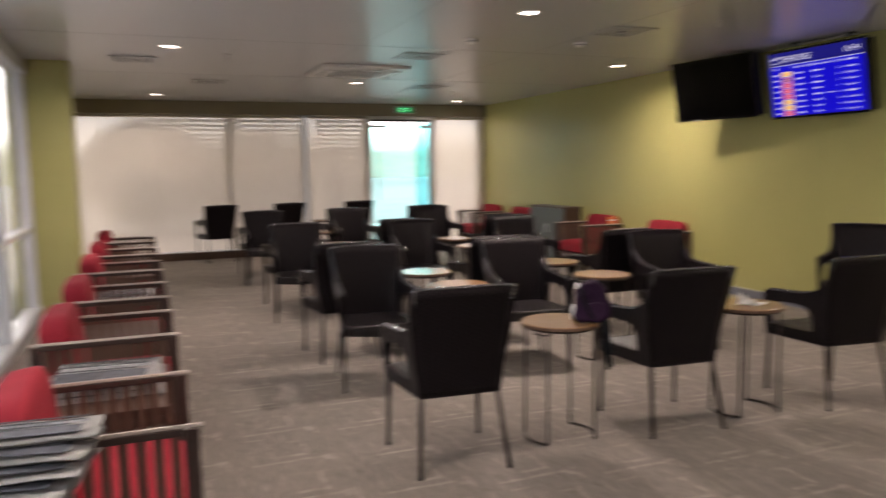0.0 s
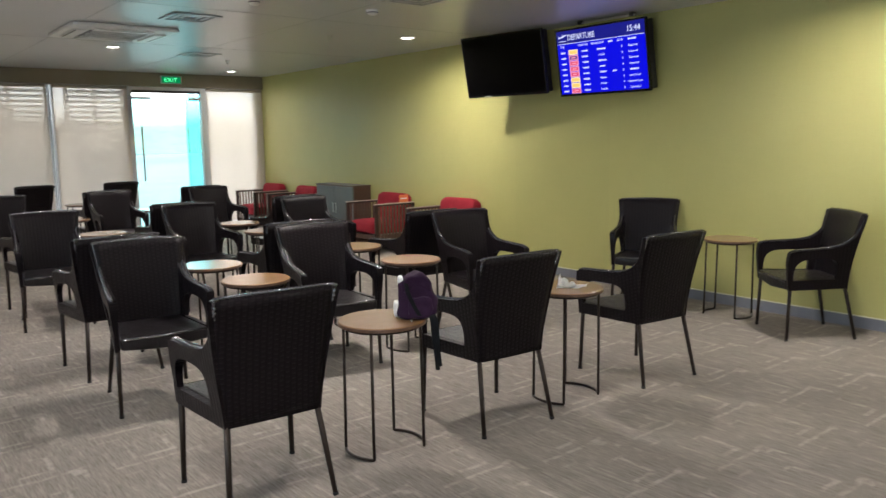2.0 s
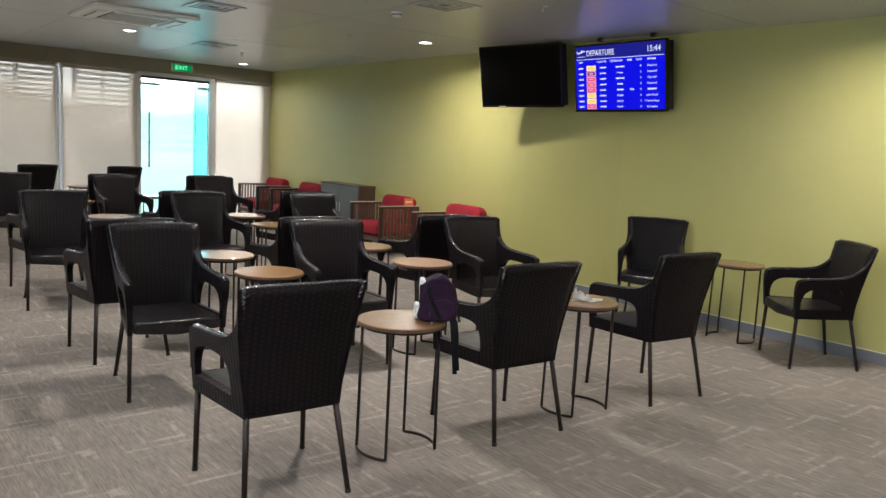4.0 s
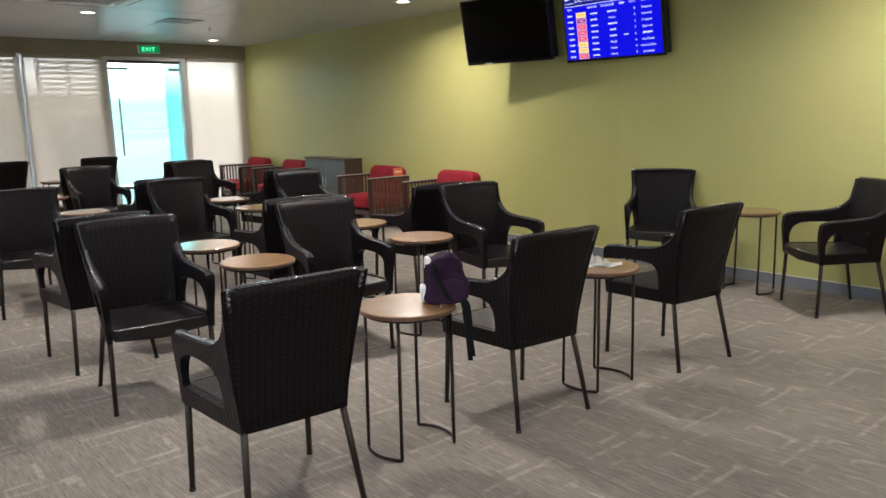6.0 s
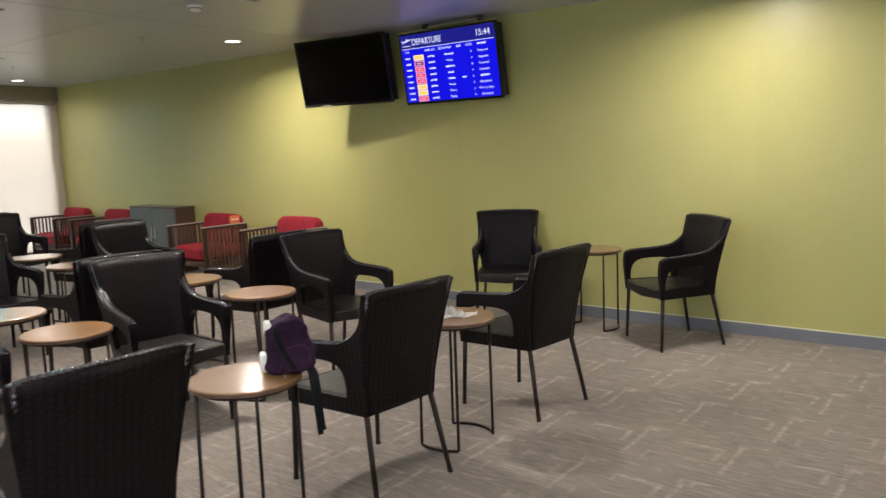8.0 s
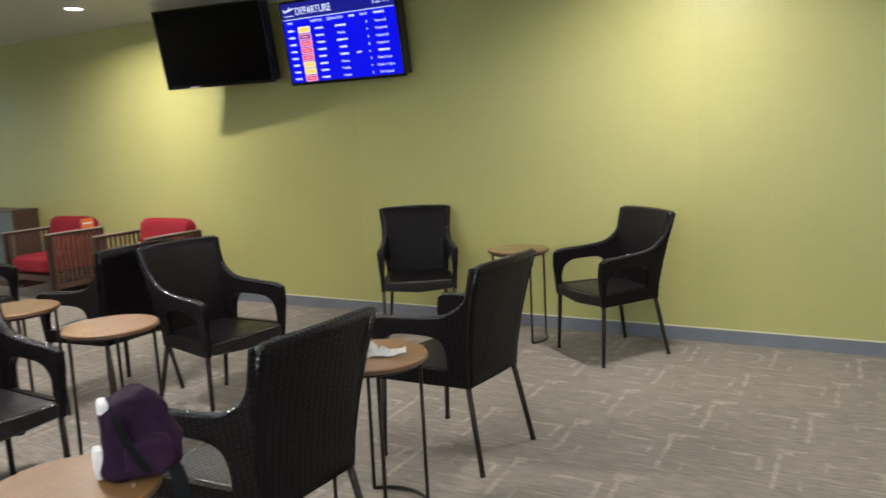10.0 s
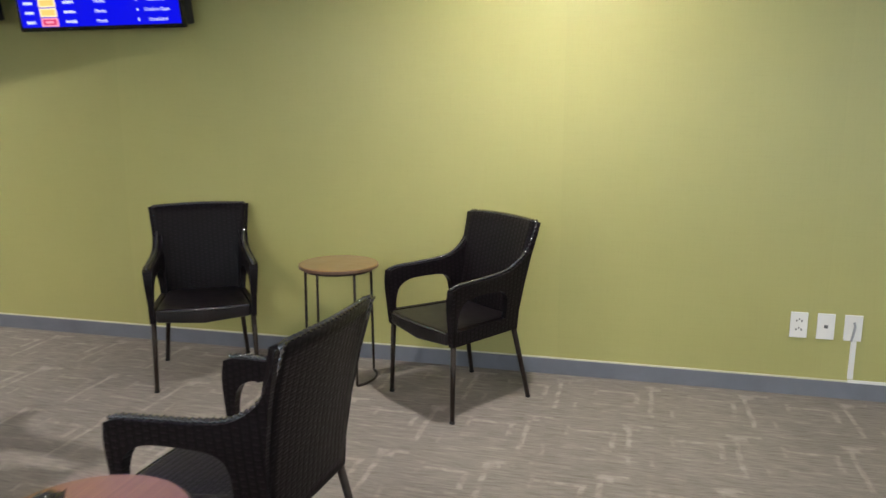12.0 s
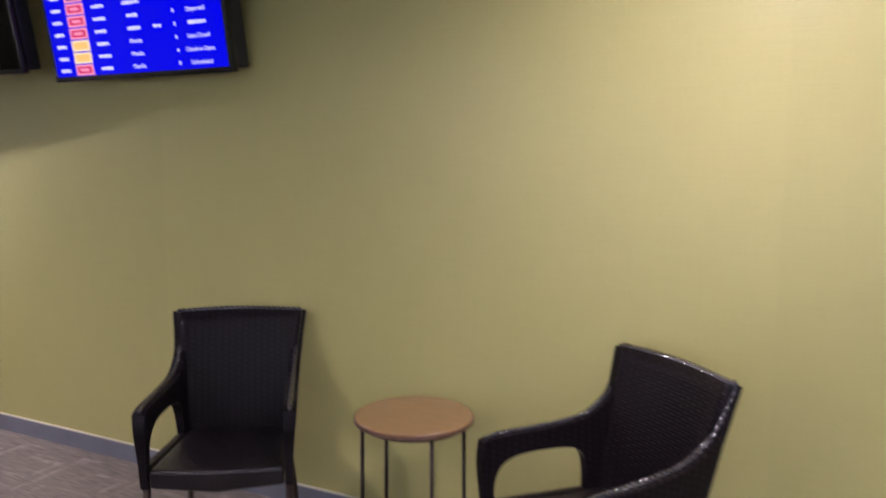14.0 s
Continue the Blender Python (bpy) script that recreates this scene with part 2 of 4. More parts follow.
SOCKET = plain("socket_dark", (0.10, 0.10, 0.10), 0.5)
BEIGE = plain("beige_wall_paint", (0.46, 0.40, 0.32), 0.6, 0, 0.06, 2)
UMBER = plain("unseen_dark_wall", (0.11, 0.09, 0.075), 0.6, 0, 0.08, 2)
SOFFIT = plain("olive_brown_bulkhead", (0.29, 0.255, 0.18), 0.55, 0, 0.08, 2)
FRAME = plain("pale_aluminium", (0.70, 0.71, 0.72), 0.35, 0.3, 0.05, 3)
BLIND = blind_cloth()
DOORGLASS = glass("cyan_tinted_glass", (0.52, 0.96, 0.955))
CYANFILM = glass("cyan_film", (0.36, 0.84, 0.90))
CLEARGLASS = glass("window_glass", (0.93, 0.98, 0.98))
STEEL = plain("brushed_steel", (0.55, 0.55, 0.54), 0.3, 1.0, 0.1, 40)
TVBLACK = plain("gloss_black_plastic", (0.008, 0.008, 0.009), 0.22, 0, 0.2)
TVDARK = plain("dark_screen", (0.0015, 0.0015, 0.002), 0.2, 0, 0.1, 6.0, 0.10)
TVBACK = plain("matt_black_housing", (0.012, 0.012, 0.013), 0.6)
SCREEN = glow("blue_screen", (0.003, 0.004, 0.70), 1.1)
SCREENTOP = glow("dark_blue_header", (0.010, 0.012, 0.24), 1.0)
TEXT = glow("white_screen_text", (0.72, 0.78, 1.0), 1.1)
PALEYELLOW = glow("pale_yellow_cell", (1.0, 0.80, 0.45), 1.1)
YELLOW = glow("yellow_screen_cell", (1.0, 0.62, 0.16), 1.1)
PINK = glow("red_screen_cell", (1.0, 0.36, 0.46), 1.05)
REDMARK = glow("crimson_cell_mark", (0.80, 0.05, 0.16), 0.95)
LAMPGLOW = glow("lamp_lens", (1.0, 0.95, 0.86), 14.0, (0.8, 0.8, 0.8))
EXITGREEN = glow("green_sign_panel", (0.0, 0.26, 0.08), 0.8)
EXITTEXT = glow("lit_sign_letters", (0.10, 1.0, 0.38), 1.8)
GREYCAB = plain("grey_laminate", (0.108, 0.113, 0.110), 0.45, 0, 0.06, 3)
PURPLE = fabric("purple_nylon", (0.016, 0.006, 0.019), (0.034, 0.013, 0.038), 500)
BLACKSTRAP = fabric("black_webbing", (0.003, 0.004, 0.005), (0.007, 0.008, 0.010), 500)
WHITEMESH = fabric("white_mesh", (0.72, 0.71, 0.70), (0.82, 0.81, 0.80), 400)
TISSUE = fabric("white_tissue", (0.84, 0.83, 0.81), (0.90, 0.89, 0.88), 90)
GREYCLOTH = fabric("grey_cloth", (0.24, 0.24, 0.25), (0.32, 0.32, 0.33), 200)
ORANGE = plain("orange_card", (0.72, 0.18, 0.06), 0.5)
NEWSGREY = plain("printed_text", (0.34, 0.34, 0.35), 0.7, 0, 0.3, 30)
NEWSPRINT = plain("newsprint", (0.56, 0.55, 0.53), 0.7, 0, 0.08, 12)
NEWSINK = plain("printed_black", (0.035, 0.036, 0.042), 0.6, 0, 0.4, 18)
NEWSBLUE = plain("printed_photo", (0.055, 0.060, 0.072), 0.5, 0, 0.8, 16)
TARMAC = plain("pale_concrete", (0.60, 0.60, 0.59), 0.8, 0, 0.1, 0.4)
GRASS = plain("grass", (0.16, 0.19, 0.085), 0.9, 0, 0.3, 0.5)
FOLIAGE = plain("evergreen_foliage", (0.055, 0.075, 0.035), 0.6, 0, 0.3, 0.5)
BARK = plain("shrub_bark", (0.12, 0.09, 0.065), 0.9, 0, 0.1, 0.5)
LOUVRE = plain("grey_louvre", (0.33, 0.33, 0.34), 0.5, 0, 0.06)
VENTDARK = plain("vent_shade_and_rail_dark", (0.05, 0.05, 0.05), 0.8)
VENTGREY = plain("vent_grey_shade", (0.22, 0.22, 0.222), 0.8)

# ---------------------------------------------------------------- mesh helpers


def obj(name, bm, material, smooth=False):
    me = bpy.data.meshes.new(name)
    bmesh.ops.recalc_face_normals(bm, faces=bm.faces)
    if smooth:
        for f in bm.faces:
            f.smooth = True
    bm.to_mesh(me)
    bm.free()
    me.materials.append(material)
    return new(name, me)


def part(name, bm, material, parent, label="", smooth=False):
    ob = obj(name, bm, material, smooth)
    ob.parent = parent
    if label:
        tagged(ob, label)
    return ob


def empty(name, label, category, group="", kind="", m=None):
    ob = new(name)
    ob.empty_display_size = 0.1
    if m is not None:
        ob.matrix_basis = m
    return tagged(ob, label, category, group, kind)


def box(x0, x1, y0, y1, z0, z1, bevel=0.0, seg=2, bm=None):
    own = bmesh.new()
    m = Matrix.Translation(((x0 + x1) / 2, (y0 + y1) / 2, (z0 + z1) / 2)) @ Matrix.Diagonal((x1 - x0, y1 - y0, z1 - z0, 1))
    bmesh.ops.create_cube(own, size=1, matrix=m)
    if bevel:
        bmesh.ops.bevel(own, geom=own.edges[:], offset=bevel, segments=seg, profile=0.6, affect="EDGES")
    if bm is None:
        return own
    merge(own, bm)
    return bm


def merge(src, dst):
    me = bpy.data.meshes.new("tmp")
    src.to_mesh(me)
    src.free()
    dst.from_mesh(me)
    bpy.data.meshes.remove(me)


def tube(points, radius, sides=8, bm=None, cap=True, closed=False):
    """A round tube along points; radius may be one number or one a point."""
    bm = bm or bmesh.new()
    pts = [Vector(p) for p in points]
    n = len(pts)
    rad = radius if isinstance(radius, (list, tuple)) else [radius] * n
    rings, up = [], None
    for i, p in enumerate(pts):
        a, b = (pts[(i - 1) % n], pts[(i + 1) % n]) if closed else (pts[max(i - 1, 0)], pts[min(i + 1, n - 1)])
        d = (b - a).normalized()
        if up is None:
            up = d.orthogonal().normalized()
        up = (up - d * up.dot(d)).normalized()
        side = d.cross(up)
        rings.append([bm.verts.new(p + rad[i] * (math.cos(2 * math.pi * k / sides) * up + math.sin(2 * math.pi * k / sides) * side)) for k in range(sides)])
    for i in range(n if closed else n - 1):
        r, s = rings[i], rings[(i + 1) % n]
        for k in range(sides):
            bm.faces.new((r[k], r[(k + 1) % sides], s[(k + 1) % sides], s[k]))
    if cap and not closed:
        bm.faces.new(rings[0])
        bm.faces.new(rings[-1][::-1])
    return bm


def lathe(profile, sides=32, bm=None, centre=(0, 0)):
    bm = bm or bmesh.new()
    rings = []
    for r, z in profile:
        if r < 1e-6:
            rings.append([bm.verts.new((centre[0], centre[1], z))])
        else:
            rings.append([bm.verts.new((centre[0] + r * math.cos(2 * math.pi * k / sides), centre[1] + r * math.sin(2 * math.pi * k / sides), z)) for k in range(sides)])
    for a, b in zip(rings, rings[1:]):
        for k in range(sides):
            k2 = (k + 1) % sides
            q = []
            for v in (a[k % len(a)], a[k2 % len(a)], b[k2 % len(b)], b[k % len(b)]):
                if v not in q:
                    q.append(v)
            if len(q) > 2:
                bm.faces.new(q)
    return bm


def curve_points(points, steps=6, closed=False):
    """Catmull-Rom through points."""
    p = [Vector(q) for q in points]
    n, out = len(p), []
    for i in range(n if closed else n - 1):
        if closed:
            a, b, c, d = (p[(i + k) % n] for k in (-1, 0, 1, 2))
        else:
            a, b, c, d = p[max(i - 1, 0)], p[i], p[i + 1], p[min(i + 2, n - 1)]
        for s in range(steps):
            t = s / steps
            out.append(0.5 * (2 * b + (c - a) * t + (2 * a - 5 * b + 4 * c - d) * t * t + (3 * b - a - 3 * c + d) * t ** 3))
    if not closed:
        out.append(p[-1])
    return out


def plate(outer, holes, place, thick):
    """A plate with holes from outlines (u, v); place(u, v, w) lays it into space, w from 0 to thick."""
    flat = bmesh.new()
    for loop in (outer, *holes):
        vs = [flat.verts.new((u, v, 0)) for u, v in loop]
        for i, v in enumerate(vs):
            flat.edges.new((v, vs[(i + 1) % len(vs)]))
    bmesh.ops.triangle_fill(flat, use_beauty=True, use_dissolve=False, edges=flat.edges[:], normal=(0, 0, 1))
    bm = bmesh.new()
    flat.verts.index_update()
    lo = [bm.verts.new(place(v.co.x, v.co.y, 0.0)) for v in flat.verts]
    hi = [bm.verts.new(place(v.co.x, v.co.y, thick)) for v in flat.verts]
    for f in flat.faces:
        idx = [v.index for v in f.verts]
        bm.faces.new([lo[i] for i in idx[::-1]])
        bm.faces.new([hi[i] for i in idx])
    for e in flat.edges:
        if len(e.link_faces) == 1:
            a, b = (v.index for v in e.verts)
            bm.faces.new((lo[a], lo[b], hi[b], hi[a]))
    flat.free()
    return bm


def cushion(w, d, h, puff=0.25, n=10):
    """A soft pad w x d x h about the origin."""
    bm = bmesh.new()
    bmesh.ops.create_cube(bm, size=2)
    bmesh.ops.subdivide_edges(bm, edges=bm.edges[:], cuts=n, use_grid_fill=True)
    for v in bm.verts:
        x, y, z = v.co
        e = lambda q: 1 - abs(q) ** 6
        edge = (1 - (1 - e(x)) * (1 - 0.5)) * (1 - (1 - e(y)) * 0.5)
        k = (abs(x) ** 8 + abs(y) ** 8 + abs(z) ** 8) ** (-1 / 8)
        v.co = Vector((x * k * w / 2, y * k * d / 2, z * k * h / 2 * (1 - puff + puff * edge)))
    return bm


def lettering(name, text, size, place_m, material, parent, squash=1.0):
    cu = bpy.data.curves.new(name, "FONT")
    cu.body, cu.size, cu.extrude = text, size, 0.0006
    tmp = bpy.data.objects.new(name, cu)
    scene.collection.objects.link(tmp)
    bpy.context.view_layer.update()
    me = bpy.data.meshes.new_from_object(tmp.evaluated_get(bpy.context.evaluated_depsgraph_get()))
    bpy.data.objects.remove(tmp)
    me.name = name
    me.materials.clear()
    me.materials.append(material)
    me.transform(place_m @ Matrix.Diagonal((squash, 1, 1, 1)))
    ob = new(name, me)
    ob.parent = parent
    return ob


# ---------------------------------------------------------------- the room
floor = tagged(obj("floor", box(LEFT_X - 0.3, GREEN_X + 0.3, BACK_Y - 0.3, FAR_Y + 0.3, -0.2, -0.008), CARPET),
               "brown-grey streaked carpet tiles", "floor", kind="structure")
ceiling = tagged(obj("ceiling", box(LEFT_X - 0.3, GREEN_X + 0.3, BACK_Y - 0.3, FAR_Y + 0.3, CEIL, CEIL + 0.2), CEILING),
                 "off-white satin painted plasterboard ceiling", "ceiling", kind="structure")
tagged(obj("wall_east", box(GREEN_X, GREEN_X + 0.2, BACK_Y - 0.2, FAR_Y + 0.2, -0.1, CEIL), GREEN),
       "long olive green textured wallcovering wall", "wall", kind="structure")
# Unseen closing wall, coloured dark so the chair backs reflect little light.
tagged(obj("wall_south", box(LEFT_X - 0.2, GREEN_X, BACK_Y - 0.2, BACK_Y, -0.1, CEIL), UMBER),
       "unseen dark umber wall closing the room behind the walk", "wall", kind="structure")
# The southern stretch of glazing is unseen, extended to let the fill lamp in.
GLAZE_START, GLAZE_END = -4.4, PIER_Y
tagged(obj("wall_west", box(LEFT_X - 0.2, LEFT_X, GLAZE_END, FAR_Y + 0.2, -0.1, CEIL), GREEN),
       "short olive green wall beside the windows", "wall", kind="structure")
tagged(obj("wall_west_south", box(LEFT_X - 0.2, LEFT_X, BACK_Y - 0.2, GLAZE_START, -0.1, CEIL), BEIGE),
       "plain beige wall before the windows begin", "wall", kind="structure")
tagged(obj("wall_pier", box(LEFT_X, PIER_X, PIER_Y, PIER_Y + 0.45, -0.1, CEIL), GREEN),
       "olive green pier at the end of the windows", "wall", kind="structure")

# window wall on the west side
west = empty("window_1", "tall bright glazed window wall with pale frames", "window", kind="structure")
for y in [GLAZE_START + 0.03] + [1.5 + 1.283 * i for i in range(-4, 5)] + [GLAZE_END - 0.03]:
    part("mullion", box(LEFT_X - 0.14, LEFT_X - 0.02, y - 0.03, y + 0.03, 0.10, 2.42, 0.004), FRAME, west)
part("window_sill", box(LEFT_X - 0.16, LEFT_X, GLAZE_START, GLAZE_END, -0.005, 0.10, 0.004), FRAME, west)
part("window_head", box(LEFT_X - 0.16, LEFT_X, GLAZE_START, GLAZE_END, 2.40, CEIL - 0.002, 0.004), FRAME, west)
part("transom", box(LEFT_X - 0.12, LEFT_X - 0.03, GLAZE_START, GLAZE_END, 0.86, 0.91, 0.004), FRAME, west)
pane = part("pane", box(LEFT_X - 0.085, LEFT_X - 0.077, GLAZE_START, GLAZE_END, 0.1, 2.42), CLEARGLASS, west)
pane.visible_shadow = False

# far wall: bulkhead, posts, glass, blinds, door
BLIND_TOP = 2.33
tagged(obj("wall_north_bulkhead", box(LEFT_X, GREEN_X, FAR_Y - 0.06, FAR_Y + 0.2, BLIND_TOP, CEIL - 0.001), SOFFIT),
       "olive brown bulkhead above the window blinds", "wall", kind="structure")
tagged(obj("wall_north_plinth", box(LEFT_X, 4.08, FAR_Y - 0.03, FAR_Y + 0.2, -0.1, 0.11), DARKWOOD),
       "low dark plinth below the window blinds", "wall", kind="structure")
tagged(obj("wall_north_plinth_end", box(5.36, GREEN_X, FAR_Y - 0.03, FAR_Y + 0.2, -0.1, 0.11), DARKWOOD),
       "short dark plinth beside the glass door", "wall", kind="structure")
far = empty("window_2", "wide glazed front behind pale screen blinds", "window", kind="structure")
for x0, x1 in ((1.71, 1.79), (2.935, 2.965), (3.02, 3.05), (4.03, 4.11), (5.28, 5.36), (6.19, GREEN_X)):
    part("post", box(x0, x1, FAR_Y + 0.02, FAR_Y + 0.14, 0.11, BLIND_TOP, 0.004), FRAME, far)
for x0, x1 in ((LEFT_X, 1.71), (1.79, 2.935), (2.965, 3.02), (3.05, 4.03), (5.36, 6.19)):
    g = part("pane", box(x0, x1, FAR_Y + 0.07, FAR_Y + 0.078, 0.11, BLIND_TOP), CLEARGLASS, far)
    g.visible_shadow = False


def roller_blind(x0, x1):
    b = empty("roller_blind", "beige translucent screen roller blind pulled down", "blind", "window blinds", m=pose((x0 + x1) / 2, FAR_Y - 0.01, 0))
    w = (x1 - x0) / 2
    bm = bmesh.new()
    nx, nz = 14, 20
    vs = [[bm.verts.new((-w + 2 * w * i / nx, 0.004 * math.sin(i * 1.3 + 1) * (1 - j / nz) + 0.012, 0.128 + (2.28 - 0.128) * j / nz)) for i in range(nx + 1)] for j in range(nz + 1)]
    for j in range(nz):
        for i in range(nx):
            bm.faces.new((vs[j][i], vs[j][i + 1], vs[j + 1][i + 1], vs[j + 1][i]))
    part("cloth", bm, BLIND, b, smooth=True)
    part("bottom_bar", tube([(-w, 0.012, 0.124), (w, 0.012, 0.124)], 0.011, 10), FRAME, b)
    part("roller", tube([(-w, 0.02, 2.302), (w, 0.02, 2.302)], 0.024, 14), BEIGE, b)
    return b


for x0, x1 in ((LEFT_X + 0.001, 0.6145), (0.6155, 1.747), (1.751, 2.95), (3.035, 4.085), (5.34, 6.318)):
    roller_blind(x0, x1)

door = empty("door_1", "cyan tinted glass exit door standing bright", "door", kind="structure")
for x0, x1, z0, z1 in ((4.11, 4.155, 0, 2.33), (5.245, 5.28, 0, 2.33), (4.155, 5.245, 2.275, 2.33)):
    part("door_frame", box(x0, x1, FAR_Y + 0.01, FAR_Y + 0.11, z0, z1, 0.004), FRAME, door)
leaf = part("door_leaf", box(4.165, 5.03, FAR_Y + 0.05, FAR_Y + 0.062, 0.02, 2.165, 0.002), DOORGLASS, door, "cyan tinted glass leaf")
side = part("side_light", box(5.00, 5.24, FAR_Y + 0.075, FAR_Y + 0.087, 0.02, 2.23, 0.002), DOORGLASS, door, "deeper cyan fixed glass strip")
side2 = part("side_film", box(5.03, 5.24, FAR_Y + 0.09, FAR_Y + 0.10, 0.02, 2.23), CYANFILM, door, "deep cyan film")
for g in (leaf, side, side2):
    g.visible_shadow = False
part("top_patch", box(4.165, 4.46, FAR_Y + 0.035, FAR_Y + 0.075, 2.135, 2.175, 0.004), FRAME, door)
part("door_header", box(4.157, 5.243, FAR_Y + 0.03, FAR_Y + 0.09, 2.235, 2.274, 0.003), VENTDARK, door, "dark closer rail")
part("corner_patch", box(5.06, 5.24, FAR_Y + 0.035, FAR_Y + 0.072, 2.125, 2.175, 0.004), STEEL, door)
bar = part("pull_handle", tube([(4.27, FAR_Y - 0.01, 0.86), (4.27, FAR_Y - 0.01, 1.72)], 0.014, 12), STEEL, door, "long steel pull bar")
for z in (0.98, 1.60):
    part("standoff", tube([(4.27, FAR_Y - 0.01, z), (4.27, FAR_Y + 0.05, z)], 0.008, 8), STEEL, door)
part("threshold", box(4.11, 5.28, FAR_Y - 0.02, FAR_Y + 0.2, -0.007, 0.012, 0.003), STEEL, door)

# skirting along the green wall, with its sealant line
tagged(obj("baseboard", box(GREEN_X - 0.012, GREEN_X, BACK_Y, FAR_Y - 0.03, -0.006, 0.085, 0.003), BASEBOARD),
       "blue-grey vinyl skirting along the green wall", "skirting", kind="structure")
tagged(obj("trim", box(GREEN_X - 0.008, GREEN_X, BACK_Y, FAR_Y - 0.03, 0.0855, 0.092), CAULK),
       "thin pale sealant line above the skirting", "trim", kind="structure")

# ceiling plasterboard joints
jn = bmesh.new()
for y in (3.9, 6.7, 9.2):
    box(LEFT_X, GREEN_X, y - 0.004, y + 0.004, CEIL - 0.0016, CEIL - 0.0005, bm=jn)
for x in (2.3, 4.0):
    box(x - 0.004, x + 0.004, BACK_Y, FAR_Y - 0.06, CEIL - 0.0016, CEIL - 0.0005, bm=jn)
tagged(obj("ceiling_joint", jn, plain("joint_filler", (0.37, 0.37, 0.375), 0.4)), "faint filled joints of the ceiling boards", "ceiling joint", kind="structure")

# outside: ground, apron, louvred screens, distance
tagged(obj("ground", box(-400, 400, -300, 600, -0.5, -0.22), GRASS), "green grass field reaching the horizon", "ground", kind="structure")
tagged(obj("pavement", box(-60, 80, FAR_Y + 0.3, FAR_Y + 96, -0.3, -0.05), TARMAC), "pale concrete apron outside the glass", "pavement", kind="structure")
tagged(obj("pavement_west", box(LEFT_X - 9, LEFT_X - 0.3, -40, FAR_Y + 7, -0.3, -0.06), TARMAC), "pale concrete apron beside the windows", "pavement", kind="structure")


def louvre_screen(x0, x1, z0, z1, y):
    s = empty("louvre_screen", "grey horizontal louvre sunscreen outside the glass", "louvre", "sunscreens", m=pose((x0 + x1) / 2, y, 0))
    w = (x1 - x0) / 2
    for x in (-w, 0, w):
        part("upright", box(x - 0.03, x + 0.03, 0.0, 0.06, -0.06, z1, 0.004), LOUVRE, s)
    data = None
    z = z0
    while z < z1:
        if data is None:
            o = part("slat", box(-w, w, -0.05, -0.002, -0.004, 0.042, 0.002, 1), LOUVRE, s)
            data = o.data
        else:
            o = new("slat", data)
            o.parent = s
        o.location = (0, 0, z)
        z += 0.082
    return s


louvre_screen(0.28, 1.97, 1.70, 2.62, FAR_Y + 1.1)
louvre_screen(2.05, 3.22, 1.70, 2.62, FAR_Y + 1.1)
louvre_screen(3.46, 4.33, 1.70, 2.62, FAR_Y + 1.1)


def shrub(name, label, x, y, half, depth, height, power, seed):
    """A clipped evergreen: short stems, a dense dark core and a skin of small folded leaves; power squares its outline."""
    rng = random.Random(seed)
    s = empty(name, label, "shrub", "garden shrubs", m=pose(x, y, -0.06))
    for k in range(3):
        a = (k - 1) * half * 0.5
        part("stem", tube([Vector((a, 0, -0.02)), Vector((a * 1.05, 0.02, 0.3)), Vector((a * 1.2, 0.0, 0.6))], [0.04, 0.033, 0.02], 8), BARK, s, "", True)
    mid, tall = (height + 0.12) / 2, (height - 0.12) / 2

    def skin(u, v, grow):
        q = [math.cos(v) * math.cos(u), math.cos(v) * math.sin(u), math.sin(v)]
        r = sum(abs(c) ** power for c in q) ** (-1 / power)
        r *= grow * (1 + 0.05 * math.sin(3 * u + seed) * math.cos(4 * v) + 0.03 * math.sin(9 * u + 5 * v))
        return Vector((q[0] * r * half, q[1] * r * depth, mid + q[2] * r * tall))

    core = bmesh.new()
    rings = [[core.verts.new(skin(2 * math.pi * i / 28, -math.pi / 2 + math.pi * (j + 0.5) / 14, 0.92)) for i in range(28)] for j in range(14)]
    for lo, hi in zip(rings, rings[1:]):
        for i in range(28):
            core.faces.new((lo[i], lo[(i + 1) % 28], hi[(i + 1) % 28], hi[i]))
    core.faces.new(rings[-1])
    core.faces.new(rings[0][::-1])
    part("inner_twigs", core, FOLIAGE, s)
    verts, faces = [], []
    for _ in range(int(2600 * half + 900)):
        c = skin(rng.uniform(0, 2 * math.pi), math.asin(rng.uniform(-1, 1)), rng.uniform(0.90, 1.04))
        tip = Vector((rng.gauss(0, 1), rng.gauss(0, 1), rng.gauss(0.3, 1))).normalized() * rng.uniform(0.05, 0.09)
        side = tip.orthogonal().normalized() * rng.uniform(0.018, 0.032)
        b = len(verts)
        verts += [c, c + tip * 0.5 + side, c + tip, c + tip * 0.5 - side]
        faces += [(b, b + 1, b + 2), (b, b + 2, b + 3)]
    me = bpy.data.meshes.new("leaves")
    me.from_pydata([tuple(v) for v in verts], [], faces)
    me.materials.append(FOLIAGE)
    leaves = new("leaves", me)
    leaves.parent = s
    tagged(leaves, kind="stuff")


shrub("shrub", "tall rounded dark green shrub on the apron outside the glass", 0.55, 20.3, 1.55, 0.9, 2.72, 2.2, 3)
shrub("shrub", "upright clipped green shrub rising above the hedge", 3.27, 20.2, 0.53, 0.5, 2.42, 4.5, 5)
for i, (hx, hh) in enumerate(((2.30, 1.93), (3.45, 1.96), (4.45, 1.95), (5.28, 1.97))):
    shrub("hedge", "squarely clipped dark green hedge outside the glass", hx, 19.5, 0.62, 0.45, hh, 5.0, 11 + i)


